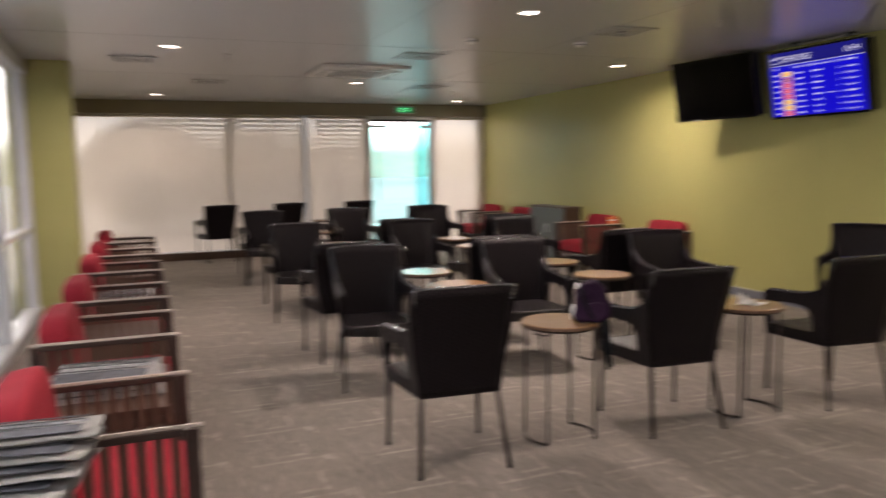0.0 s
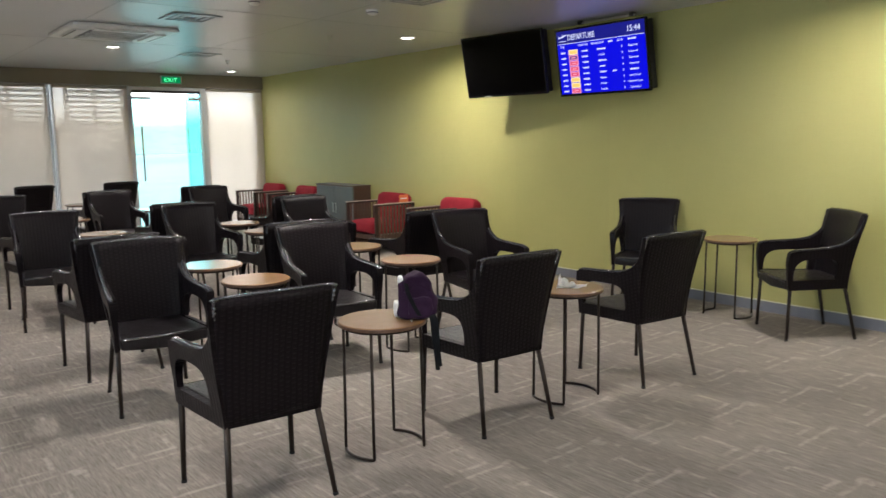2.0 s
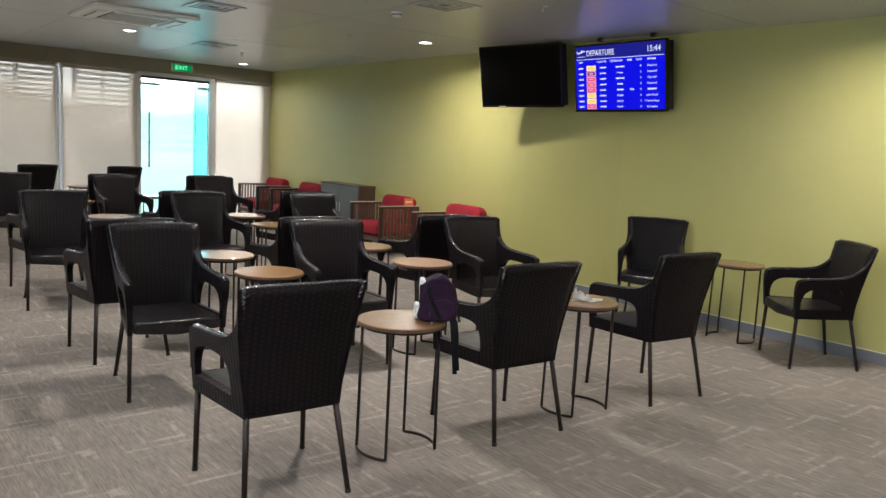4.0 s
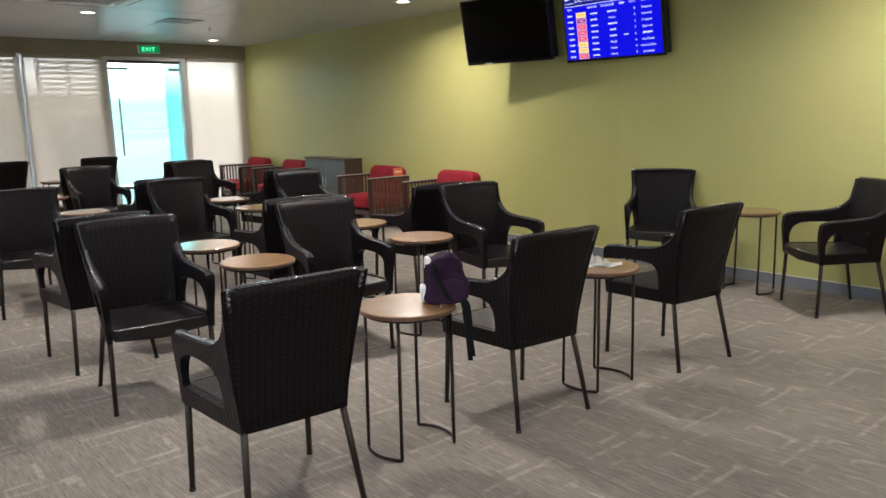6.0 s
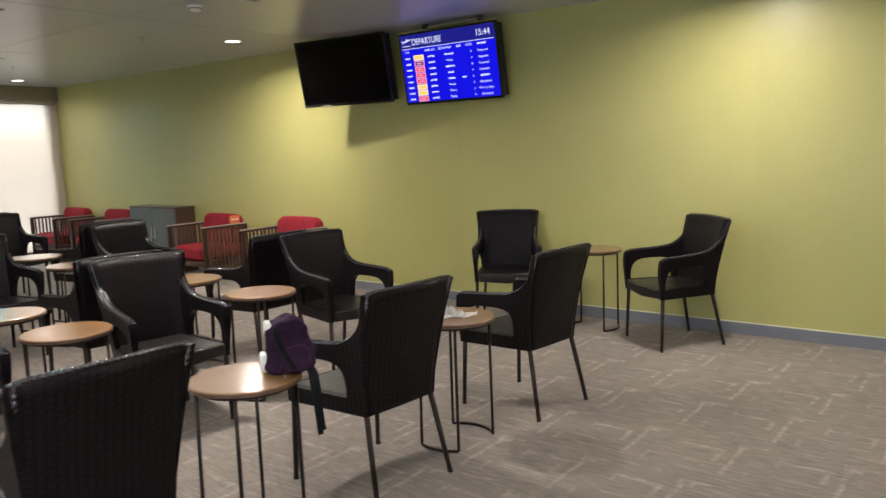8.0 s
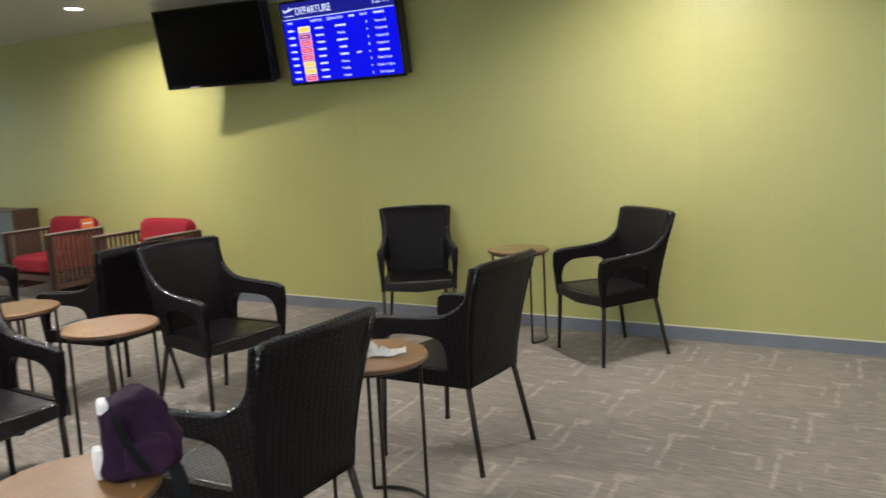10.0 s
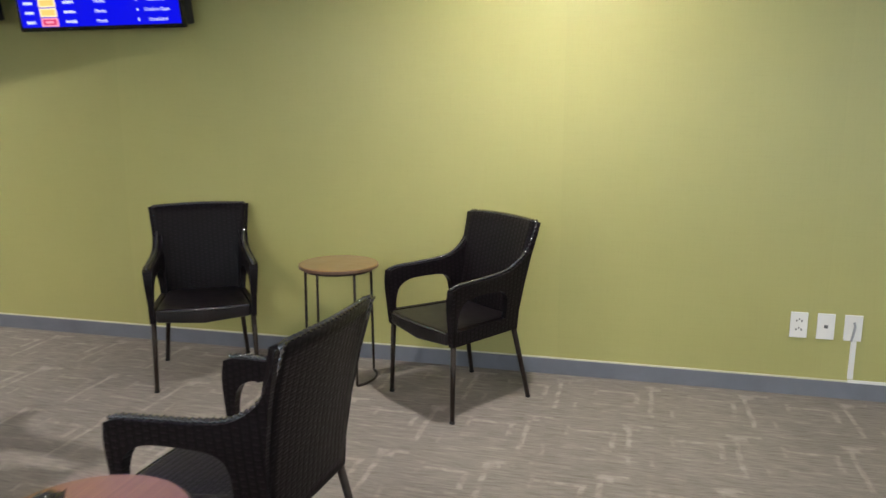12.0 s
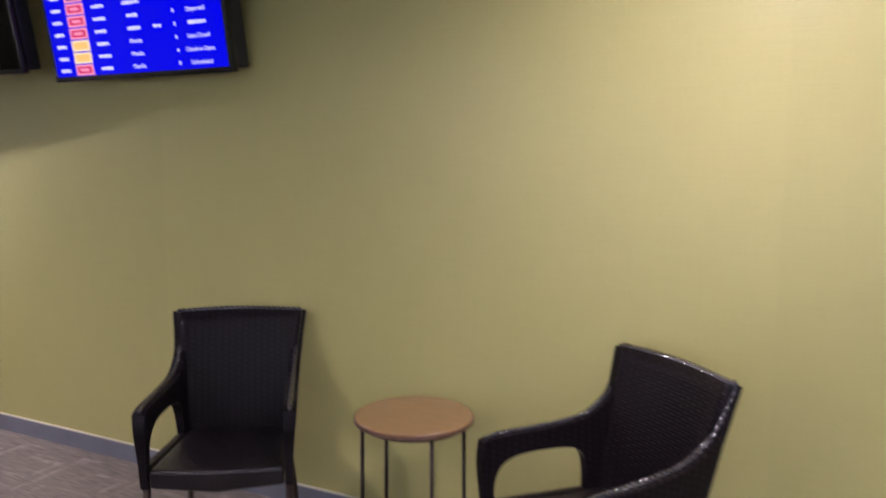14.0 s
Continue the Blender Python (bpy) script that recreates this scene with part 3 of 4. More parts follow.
def far_sky(name, strength, top):
    """The hazy white sky over low pale hills."""
    n = Nodes(name)
    sep = n.add("SeparateXYZ")
    n.link(n.add("TexCoord").outputs["Object"], sep.inputs[0])
    ridge = n.math("MULTIPLY", n.noise(n.coords(0.05, 0.05, 0.0), 1.0, 3), 9.0)
    over = n.math("SUBTRACT", sep.outputs[2], n.math("SUBTRACT", ridge, 1.2))
    hill = n.ramp(n.noise(n.coords(0.3, 0.3, 0.9), 1.0, 4), (0.3, (0.19, 0.205, 0.18)), (0.7, (0.26, 0.27, 0.235)))
    air = n.ramp(n.math("MULTIPLY", sep.outputs[2], 1 / 30), (0.0, (0.80, 0.86, 0.84)), (0.4, top))
    col = n.mix(n.ramp(n.math("MULTIPLY", over, 0.3), (0.0, (0, 0, 0)), (1.0, (1, 1, 1))), hill, air)
    n.link(col, n.b.inputs["Emission Color"])
    n.b.inputs["Emission Strength"].default_value = strength
    return n.finish((0.0, 0.0, 0.0), 1.0)


tagged(obj("backdrop", box(-220, 220, 110, 110.5, -0.3, 70), far_sky("hazy_sky", 7.0, (0.93, 0.97, 1.0))), "bright hazy white sky over pale green hills", "backdrop", kind="structure")
tagged(obj("backdrop_west", box(-110.5, -110, -150, 109, -0.3, 70), far_sky("pale_blue_sky", 1.05, (0.58, 0.83, 1.0))), "bright hazy white sky beyond the windows", "backdrop", kind="structure")

# ---------------------------------------------------------------- ceiling fittings


def downlight(x, y, share):
    d = empty("downlight", "round recessed white downlight, lit", "downlight", "ceiling downlights", m=pose(x, y, CEIL))
    part("trim_ring", lathe([(0.082, 0.0), (0.084, -0.006), (0.078, -0.010), (0.066, -0.008), (0.064, 0.0)], 32), WHITE, d, smooth=True)
    part("lens", lathe([(0.0, -0.004), (0.064, -0.004), (0.064, 0.0)], 32), LAMPGLOW, d, "glowing warm white lens")
    lamp = bpy.data.lights.new("downlight_lamp", "AREA")
    lamp.shape, lamp.size, lamp.energy, lamp.color = "DISK", 0.12, LAMP_W * share, (1.0, 0.95, 0.885)
    lamp.spread = radians(162)
    lo = new("downlight_lamp", lamp)
    lo.matrix_world = pose(x, y, CEIL - 0.012)
    return d


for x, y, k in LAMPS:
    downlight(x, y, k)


def cassette(x, y):
    c = empty("ceiling_cassette", "white square ceiling air-conditioning cassette", "air conditioner", m=pose(x, y, CEIL))
    part("panel", box(-0.48, 0.48, -0.48, 0.48, -0.035, -0.001, 0.012), WHITE, c)
    # Dark sheet painted as the shaded recess behind the bars.
    part("intake_grille", box(-0.27, 0.27, -0.27, 0.27, -0.039, -0.0355, 0.002), VENTDARK, c, "dark sheet for the shade behind the intake bars")
    for i in range(4):
        bm = box(-0.27, 0.27, 0.31, 0.42, -0.050, -0.036, 0.004)
        bmesh.ops.rotate(bm, verts=bm.verts, matrix=Matrix.Rotation(i * math.pi / 2, 3, "Z"))
        part("louvre_flap", bm, WHITE, c)
        # Dark strip laid on the flap as the shade of the outlet opening.
        bm = box(-0.24, 0.24, 0.395, 0.410, -0.0515, -0.0503)
        bmesh.ops.rotate(bm, verts=bm.verts, matrix=Matrix.Rotation(i * math.pi / 2, 3, "Z"))
        part("outlet_slot", bm, VENTDARK, c)
    for i in range(9):
        yy = -0.24 + i * 0.06
        part("grille_bar", box(-0.26, 0.26, yy - 0.006, yy + 0.006, -0.043, -0.0392), WHITE, c)


cassette(2.71, 8.40)


def ceiling_vent(x, y, s=0.21):
    v = empty("ceiling_vent", "square off-white ceiling air diffuser", "air vent", "ceiling vents", m=pose(x, y, CEIL))
    # Grey sheet puts the shade between the cones into its colour.
    part("backing", box(-s * 0.8, s * 0.8, -s * 0.8, s * 0.8, -0.004, -0.001), VENTGREY, v)
    for k, (a, b) in enumerate(((1.0, 0.80), (0.68, 0.52), (0.40, 0.24))):
        bm = bmesh.new()
        for i in range(4):
            q = box(-s * a, s * a, s * b, s * a, -0.011 + 0.002 * k, -0.0042, 0.002, 1)
            bmesh.ops.rotate(q, verts=q.verts, matrix=Matrix.Rotation(i * math.pi / 2, 3, "Z"))
            merge(q, bm)
        part("frame" if k == 0 else "cone", bm, CEILING, v)


for x, y in ((0.36, 8.10), (1.22, 9.90), (4.15, 9.92), (3.02, 7.18), (4.17, 5.38)):
    ceiling_vent(x, y)


def smoke_detector(x, y):
    d = empty("smoke_detector", "small round white smoke detector", "smoke detector", "detectors", m=pose(x, y, CEIL))
    part("base", lathe([(0.0, -0.001), (0.055, -0.001), (0.055, -0.014), (0.0, -0.014)], 28), WHITE, d)
    part("head", lathe([(0.045, -0.0145), (0.045, -0.028), (0.03, -0.042), (0.0, -0.044)], 28), WHITE, d, smooth=True)
    part("slot", lathe([(0.0455, -0.018), (0.0465, -0.018), (0.0465, -0.026), (0.0455, -0.026)], 28), SOCKET, d)


for x, y in ((4.15, 6.00), (3.12, 6.10)):
    smoke_detector(x, y)


def sprinkler(x, y):
    s = empty("sprinkler", "small metal ceiling sprinkler head", "sprinkler", "sprinklers", m=pose(x, y, CEIL))
    part("escutcheon", lathe([(0.0, -0.001), (0.032, -0.001), (0.028, -0.009), (0.012, -0.012), (0.0, -0.012)], 20), STEEL, s)
    part("stem", tube([(0, 0, -0.0125), (0, 0, -0.045)], 0.007, 8), STEEL, s)
    part("deflector", lathe([(0.0, -0.0455), (0.016, -0.0455), (0.016, -0.048), (0.0, -0.048)], 16), STEEL, s)


for x, y in ((1.20, 7.56), (4.66, 7.585), (4.646, 4.767), (4.74, 10.43), (1.4, 4.0)):
    sprinkler(x, y)

# exit sign on the bulkhead
ex = empty("exit_sign", "lit green exit sign on the bulkhead", "sign", m=pose(4.75, FAR_Y - 0.062, 2.436))
part("case", box(-0.165, 0.165, -0.030, 0.0, -0.060, 0.060, 0.004), WHITE, ex)
part("face", box(-0.15, 0.15, -0.034, -0.031, -0.050, 0.050), EXITGREEN, ex, "glowing green face")
lettering("letters", "EXIT", 0.088, pose(-0.112, -0.0352, -0.031, 90), EXITTEXT, ex, 1.12)

# ---------------------------------------------------------------- wall screens
TV_W, TV_H = 1.07, 0.64


def television(m, on):
    """Local: x to the viewer's right, y into the wall, z up; origin at the middle of the lower front edge."""
    label = "wall-hung flat screen showing a blue departure board" if on else "wall-hung black flat screen, switched off"
    t = empty("television", label, "television", "wall screens", m=m)
    w, h = TV_W / 2, TV_H
    part("housing", box(-w, w, 0.004, 0.035, 0, h, 0.006), TVBLACK, t)
    part("back_bulge", box(-w * 0.80, w * 0.992, 0.0355, 0.112, h * 0.02, h * 0.97, 0.010), TVBACK, t)
    b = 0.016
    for x0, x1, z0, z1 in ((-w, -w + b, 0, h), (w - b, w, 0, h), (-w + b, w - b, 0, b + 0.006), (-w + b, w - b, h - b, h)):
        part("bezel", box(x0, x1, -0.004, 0.0035, z0, z1, 0.002, 1), TVBLACK, t)
    sw, s0, s1 = w - b - 0.001, b + 0.007, h - b - 0.001
    if not on:
        part("screen", box(-sw, sw, 0.0, 0.0034, s0, s1), TVDARK, t)
        part("badge", box(-0.30, -0.20, -0.0055, -0.0042, 0.006, 0.013), STEEL, t)
        return t
    hh = s1 - s0
    split = s0 + hh * 0.80
    part("screen", box(-sw, sw, 0.0, 0.0034, s0, split), SCREEN, t, "bright blue table of flights")
    part("screen_header", box(-sw, sw, 0.0, 0.0034, split + 0.0002, s1), SCREENTOP, t, "dark blue title strip")
    front = lambda x, z: pose(x, -0.0012, z, 90)
    lettering("title", "DEPARTURE", 0.078, front(-sw + 0.135, split + 0.028), TEXT, t, 0.80)
    lettering("clock", "15:44", 0.076, front(sw - 0.198, split + 0.034), TEXT, t, 0.92)
    icon = bmesh.new()
    for p in (((-0.05, 0.02), (0.05, 0.045), (0.052, 0.055), (-0.045, 0.034)), ((-0.01, 0.03), (0.005, 0.062), (0.014, 0.062), (0.012, 0.032)), ((-0.05, 0.03), (-0.058, 0.05), (-0.05, 0.05), (-0.038, 0.034))):
        icon.faces.new([icon.verts.new((-sw + 0.072 + u, -0.001, split + 0.03 + v)) for u, v in p])
    part("plane_icon", icon, TEXT, t)
    part("icon_line", box(-sw + 0.02, -sw + 0.115, -0.0014, -0.0004, split + 0.022, split + 0.028), TEXT, t)
    part("header_line", box(-sw + 0.01, sw - 0.01, -0.0014, -0.0004, split - 0.004, split + 0.001), TEXT, t)

    def bar(x0, x1, z, tall, mat=TEXT, name="text_bar"):
        rows = random.Random(int(x0 * 997 + z * 991))
        bm = bmesh.new()
        x = x0
        while x < x1 - 0.004:
            e = min(x1, x + 0.007 + 0.010 * rows.random())
            k = tall * (0.72 + 0.28 * rows.random())
            box(x, e, -0.0014, -0.0004, z - k / 2, z + k / 2, bm=bm)
            x = e + 0.0032
        part(name, bm, mat, t)

    def word(text, x0, x1, z, size):
        ob = lettering("text", text, size, front(0, 0), TEXT, t)
        xs = [v.co.x for v in ob.data.vertices]
        k = (x1 - x0) / (max(xs) - min(xs))
        ob.data.transform(Matrix.Translation((x0 - min(xs) * k, 0, z - size * 0.33)) @ Matrix.Diagonal((k, 1, 1, 1)))

    zh = split - 0.030
    for a, b2, text in ((0.035, 0.085, "TIME"), (0.26, 0.37, "FLIGHT NO."), (0.41, 0.55, "DESTINATION"), (0.605, 0.65, ""), (0.70, 0.765, "GATE"), (0.82, 0.91, "")):
        if text:
            word(text, -sw + 2 * sw * a, -sw + 2 * sw * b2, zh, 0.027)
        else:
            bar(-sw + 2 * sw * a, -sw + 2 * sw * b2, zh, 0.017)
    kinds = "YBPPPYYP"
    words = (0.10, 0.075, 0.10, 0.065, 0.075, 0.065, 0.065, 0.07)
    stat = (0.10, 0.10, 0.10, 0.10, 0.095, 0.12, 0.155, 0.115)
    step = (split - 0.060 - s0) / 8.0
    for i in range(8):
        z = split - 0.060 - step * (i + 0.5)
        bar(-sw + 0.035, -sw + 0.095, z, 0.017)
        x0 = -sw + 0.135
        cell = part("status_cell", box(x0, x0 + 0.115, -0.0012, -0.0004, z - step * 0.45, z + step * 0.45), PALEYELLOW if kinds[i] == "Y" else PINK, t, "yellow cell" if kinds[i] == "Y" else "pink-red cell")
        part("cell_mark", box(x0 + 0.012, x0 + 0.103, -0.0020, -0.0013, z - 0.015, z + 0.015), {"Y": YELLOW, "B": SCREENTOP, "P": REDMARK}[kinds[i]], cell)
        if kinds[i] != "Y":
            part("cell_script", box(x0 + 0.030, x0 + 0.085, -0.0026, -0.0021, z - 0.006, z + 0.006), PINK, cell)
        bar(-sw + 0.30, -sw + 0.375, z, 0.016)
        if i in (1, 5, 6, 7):
            word("Manila", -sw + 0.505, -sw + 0.575, z, 0.026)
        else:
            bar(-sw + 0.54 - words[i] / 2, -sw + 0.54 + words[i] / 2, z, 0.017)
        if i == 4:
            bar(-sw + 0.655, -sw + 0.705, z, 0.016)
        bar(-sw + 0.772, -sw + 0.780, z, 0.018)
        if i == 4:
            bar(sw - 0.138 - stat[i] / 2, sw - 0.138 + stat[i] / 2, z, 0.018)
        else:
            word(("Departed", "Departed", "Departed", "Departed", "", "Gate Closed", "Check-in Open", "Scheduled")[i], sw - 0.138 - stat[i] / 2, sw - 0.138 + stat[i] / 2, z, 0.026)
    return t


def screen_pose(bl, br, tilt):
    """From the lower corners of the front (viewer's left and right) and the forward tilt of the top."""
    bl, br = Vector(bl), Vector(br)
    ang = math.degrees(math.atan2(br.y - bl.y, br.x - bl.x))
    mid = (bl + br) / 2
    return pose(mid.x, mid.y, mid.z) @ Matrix.Rotation(radians(ang), 4, "Z") @ Matrix.Rotation(radians(tilt), 4, "X")


television(screen_pose((6.187, 5.712, 1.833), (6.181, 4.642, 1.854), 9), True)
television(screen_pose((5.974, 6.895, 1.876), (6.10, 5.80, 1.886), 11), False)


def bracket(y, x):
    b = empty("screen_bracket", "black steel wall bracket behind a screen", "bracket", "screen brackets", m=pose(x, y, 2.18))
    part("wall_plate", box(GREEN_X - x - 0.012, GREEN_X - x - 0.001, -0.20, 0.20, -0.12, 0.12, 0.002), TVBACK, b)
    for k in (-0.12, 0.12):
        part("arm", box(0.0, GREEN_X - x - 0.0125, k - 0.015, k + 0.015, -0.02, 0.02, 0.003), TVBACK, b)


bracket(5.20, 6.24)
bracket(6.36, 6.16)
mount = empty("ceiling_mount", "dark mounting rail above the departure screen", "mount", m=pose(6.13, 5.12, CEIL))
part("rail", box(-0.012, 0.012, -0.33, 0.33, -0.032, -0.018, 0.003), STEEL, mount)
for y in (-0.30, 0.30):
    part("clamp", box(-0.02, 0.02, y - 0.025, y + 0.025, -0.036, -0.001, 0.003), TVBACK, mount)

# sockets and trunking on the green wall
for i, kind in enumerate(("twin", "data", "switch")):
    y1 = 1.461 - 0.122 * i
    s = empty("wall_socket", {"twin": "white plastic twin power socket plate", "data": "white plastic data outlet plate", "switch": "white plastic outlet plate with a cable"}[kind], "socket", "wall sockets", m=pose(GREEN_X, y1 - 0.041, 0.362))
    part("plate", box(-0.010, -0.0005, -0.040, 0.040, -0.065, 0.065, 0.004), WHITE, s)
    if kind == "twin":
        for z in (0.022, -0.022):
            for yy in (0.012, 0.0, -0.012):
                part("pin_hole", box(-0.0112, -0.0102, yy - 0.003, yy + 0.003, z - 0.005 + (0.008 if yy == 0 else 0), z + 0.004 + (0.008 if yy == 0 else 0)), SOCKET, s)
    elif kind == "data":
        part("port", box(-0.0115, -0.0102, -0.009, 0.009, -0.008, 0.008, 0.001), SOCKET, s)
    else:
        part("cable", tube([(-0.012, -0.002, 0.03), (-0.022, -0.004, 0.01), (-0.018, 0.0, -0.03), (-0.010, 0.004, -0.066)], 0.006, 8), plain("grey_cable", (0.35, 0.36, 0.38), 0.5), s)
tr = empty("cable_trunking", "white plastic cable trunking above the skirting", "trunking", m=pose(GREEN_X, 1.168, 0.09))
part("riser", box(-0.014, -0.001, -0.012, 0.012, 0.014, 0.206, 0.002), WHITE, tr)
part("run", box(-0.016, -0.0125, -4.0, 0.012, -0.004, 0.012, 0.001), WHITE, tr)

# ---------------------------------------------------------------- woven armchairs


def side_x(y, z):
    f = min(1.0, max(0.0, (y + 0.21) / 0.46))
    rear, fore = 0.186 + 0.113 * (z - 0.36), 0.246 + 0.03 * (z - 0.36)
    return rear + (fore - rear) * f


def arm_depth(z):
    return 0.027 + 0.018 * min(1.0, max(0.0, (z - 0.46) / 0.16))


def side_outline():
    top = curve_points([(-0.267, 0.882, 0), (-0.242, 0.815, 0), (-0.200, 0.735, 0), (-0.118, 0.676, 0), (-0.02, 0.656, 0), (0.10, 0.648, 0), (0.215, 0.642, 0), (0.262, 0.628, 0)], 4)
    front = curve_points([(0.262, 0.628, 0), (0.272, 0.56, 0), (0.266, 0.46, 0), (0.256, 0.362, 0)], 3)[1:]
    return [(p.x, p.y) for p in top + front] + [(-0.02, 0.362), (-0.186, 0.362), (-0.188, 0.46), (-0.200, 0.58), (-0.226, 0.72)]


def side_hole():
    pts = curve_points([(0.226, 0.432, 0), (0.226, 0.49, 0), (0.206, 0.545, 0), (0.152, 0.576, 0), (0.06, 0.583, 0), (-0.04, 0.578, 0), (-0.085, 0.548, 0), (-0.095, 0.49, 0), (-0.09, 0.432, 0)], 3)
    return [(p.x, p.y) for p in pts]


def braid(path, bm, r=0.0062):
    """Two strands twisted round each other along a path."""
    pts = [Vector(p) for p in path]
    length, fine = 0.0, []
    for a, b in zip(pts, pts[1:]):
        n = max(1, int((b - a).length / 0.0065))
        for i in range(n):
            fine.append((a.lerp(b, i / n), length + (b - a).length * i / n, (b - a).normalized()))
        length += (b - a).length
    for ph in (0, math.pi):
        line, fat = [], []
        for p, s, d in fine:
            u = d.orthogonal().normalized()
            v = d.cross(u)
            a = s / 0.042 * 2 * math.pi + ph
            line.append(p + (u * math.cos(a) + v * math.sin(a)) * r * 0.75)
            fat.append(r * (0.55 + 0.70 * abs(math.sin(a))))
        tube(line, fat, 7, bm)


def armchair(m):
    c = empty("armchair", "dark brown woven rattan armchair with metal legs", "chair", "woven armchairs", m=m)
    # back
    bm = bmesh.new()
    nu, nv = 14, 12

    def surf(u, v, w):
        z = 0.362 + v * 0.52
        wide = side_x(-0.25, z) + 0.004
        y = -0.187 - 0.014 * v - 0.066 * v * v - 0.026 * (1 - u * u) * (0.15 + 0.85 * v) + w * (0.030 + 0.045 * abs(u) ** 6 * (1 - v) ** 1.5)
        return Vector((u * wide, y, z + 0.006 * (1 - u * u) * v))

    grids = [[[bm.verts.new(surf(-1 + 2 * i / nu, j / nv, w)) for i in range(nu + 1)] for j in range(nv + 1)] for w in (0, 1)]
    for g, flip in ((grids[0], 0), (grids[1], 1)):
        for j in range(nv):
            for i in range(nu):
                q = (g[j][i], g[j][i + 1], g[j + 1][i + 1], g[j + 1][i])
                bm.faces.new(q[::-1] if flip else q)
    a, b = grids
    for j in range(nv):
        bm.faces.new((a[j][0], a[j + 1][0], b[j + 1][0], b[j][0]))
        bm.faces.new((a[j][nu], b[j][nu], b[j + 1][nu], a[j + 1][nu]))
    for i in range(nu):
        bm.faces.new((a[nv][i], a[nv][i + 1], b[nv][i + 1], b[nv][i]))
        bm.faces.new((a[0][i], b[0][i], b[0][i + 1], a[0][i + 1]))
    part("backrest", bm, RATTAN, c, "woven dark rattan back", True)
    # sides
    outer, hole = side_outline(), side_hole()
    for s in (-1, 1):
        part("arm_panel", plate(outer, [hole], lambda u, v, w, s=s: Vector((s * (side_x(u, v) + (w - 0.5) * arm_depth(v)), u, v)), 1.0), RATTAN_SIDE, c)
    # seat
    bm = box(-0.232, 0.232, -0.175, 0.262, 0.368, 0.432, 0.018, 3)
    bmesh.ops.subdivide_edges(bm, edges=bm.edges[:], cuts=1, use_grid_fill=True)
    for v in bm.verts:
        v.co.z += -0.010 * (1 - (v.co.x / 0.24) ** 2) * (1 - ((v.co.y - 0.02) / 0.25) ** 2) * (1 if v.co.z > 0.41 else 0)
        v.co.y += 0.014 * (1 - (v.co.x / 0.24) ** 2) * (1 if v.co.y > 0.2 else 0)
        v.co.z -= 0.020 * (1 - (v.co.x / 0.24) ** 2) * (1 if v.co.y > 0.2 and v.co.z < 0.39 else 0)
        v.co.x *= 0.80 + 0.20 * (v.co.y + 0.175) / 0.437
    part("seat", bm, RATTAN_SEAT, c, "woven dark rattan seat", True)
    # edging
    bm = bmesh.new()
    top = [p for p in outer[:29]]
    left = [Vector((-side_x(u, v), u, v + 0.002)) for u, v in top]
    right = [Vector((side_x(u, v), u, v + 0.002)) for u, v in top]
    across = [surf(-1 + 2 * i / 12, 1.0, 0.5) + Vector((0, 0, 0.002)) for i in range(13)]
    braid(left[::-1] + across[1:-1] + right, bm)
    part("braided_edge", bm, BRAID, c, "glossy braided edging", True)
    bm = bmesh.new()
    braid([Vector((-0.225 + 0.45 * i / 10, 0.262 + 0.014 * (1 - ((-0.225 + 0.45 * i / 10) / 0.24) ** 2), 0.424)) for i in range(11)], bm, 0.0036)
    part("seat_edge", bm, BRAID, c, "", True)
    # legs
    for sx in (-1, 1):
        for top_p, foot in (((sx * 0.243, 0.238, 0.372), (sx * 0.250, 0.250, 0.0)), ((sx * 0.190, -0.172, 0.372), (sx * 0.2225, -0.250, 0.0))):
            t, f = Vector(top_p), Vector(foot)
            leg = part("leg", tube([t, t.lerp(f, 0.5), t.lerp(f, 0.97)], [0.0135, 0.0125, 0.0115], 10), BRONZE, c, "", True)
            part("foot_cap", tube([t.lerp(f, 0.965), f], 0.0128, 10), RUBBER, leg, "", True)
    return c


CHAIRS = [
    (1.722, 3.313, -3.6), (3.0215, 3.316, -4.25), (4.217, 3.256, -6.0),
    (1.780, 4.783, 175), (2.908, 4.757, 171), (4.213, 4.735, 173),
    (1.758, 5.565, 0), (2.970, 5.465, -4), (4.100, 5.415, 0),
    (1.755, 7.220, 175), (2.965, 7.085, 180), (4.138, 7.060, 182),
    (1.800, 7.800, 1), (2.940, 7.795, -2), (4.140, 7.800, 2),
    (1.800, 9.690, 176), (3.000, 9.790, 181), (4.150, 9.590, 183),
    (1.850, 10.350, 3), (2.960, 10.330, 0), (4.150, 10.360, -2),
    (1.450, 12.320, 11), (2.530, 12.370, 10), (3.680, 12.370, 9),
    (5.895, 4.450, 121.5), (5.900, 3.033, 51.4),
]
first = armchair(pose(CHAIRS[0][0], CHAIRS[0][1], 0, 0, 0, CHAIRS[0][2]))
for x, y, r in CHAIRS[1:]:
    copy_thing(first, pose(x, y, 0, 0, 0, r))

# ---------------------------------------------------------------- round side tables


def disc_top(R, H):
    """A round board with eased edges; the upper and lower faces are single flat polygons."""
    bm = lathe([(R - 0.004, H), (R, H - 0.004), (R, H - 0.016), (R - 0.004, H - 0.018)], 48)
    bm.verts.ensure_lookup_table()
    bm.faces.new([bm.verts[k] for k in range(48)])
    bm.faces.new([bm.verts[144 + k] for k in range(47, -1, -1)])
    bmesh.ops.recalc_face_normals(bm, faces=bm.faces[:])
    return bm


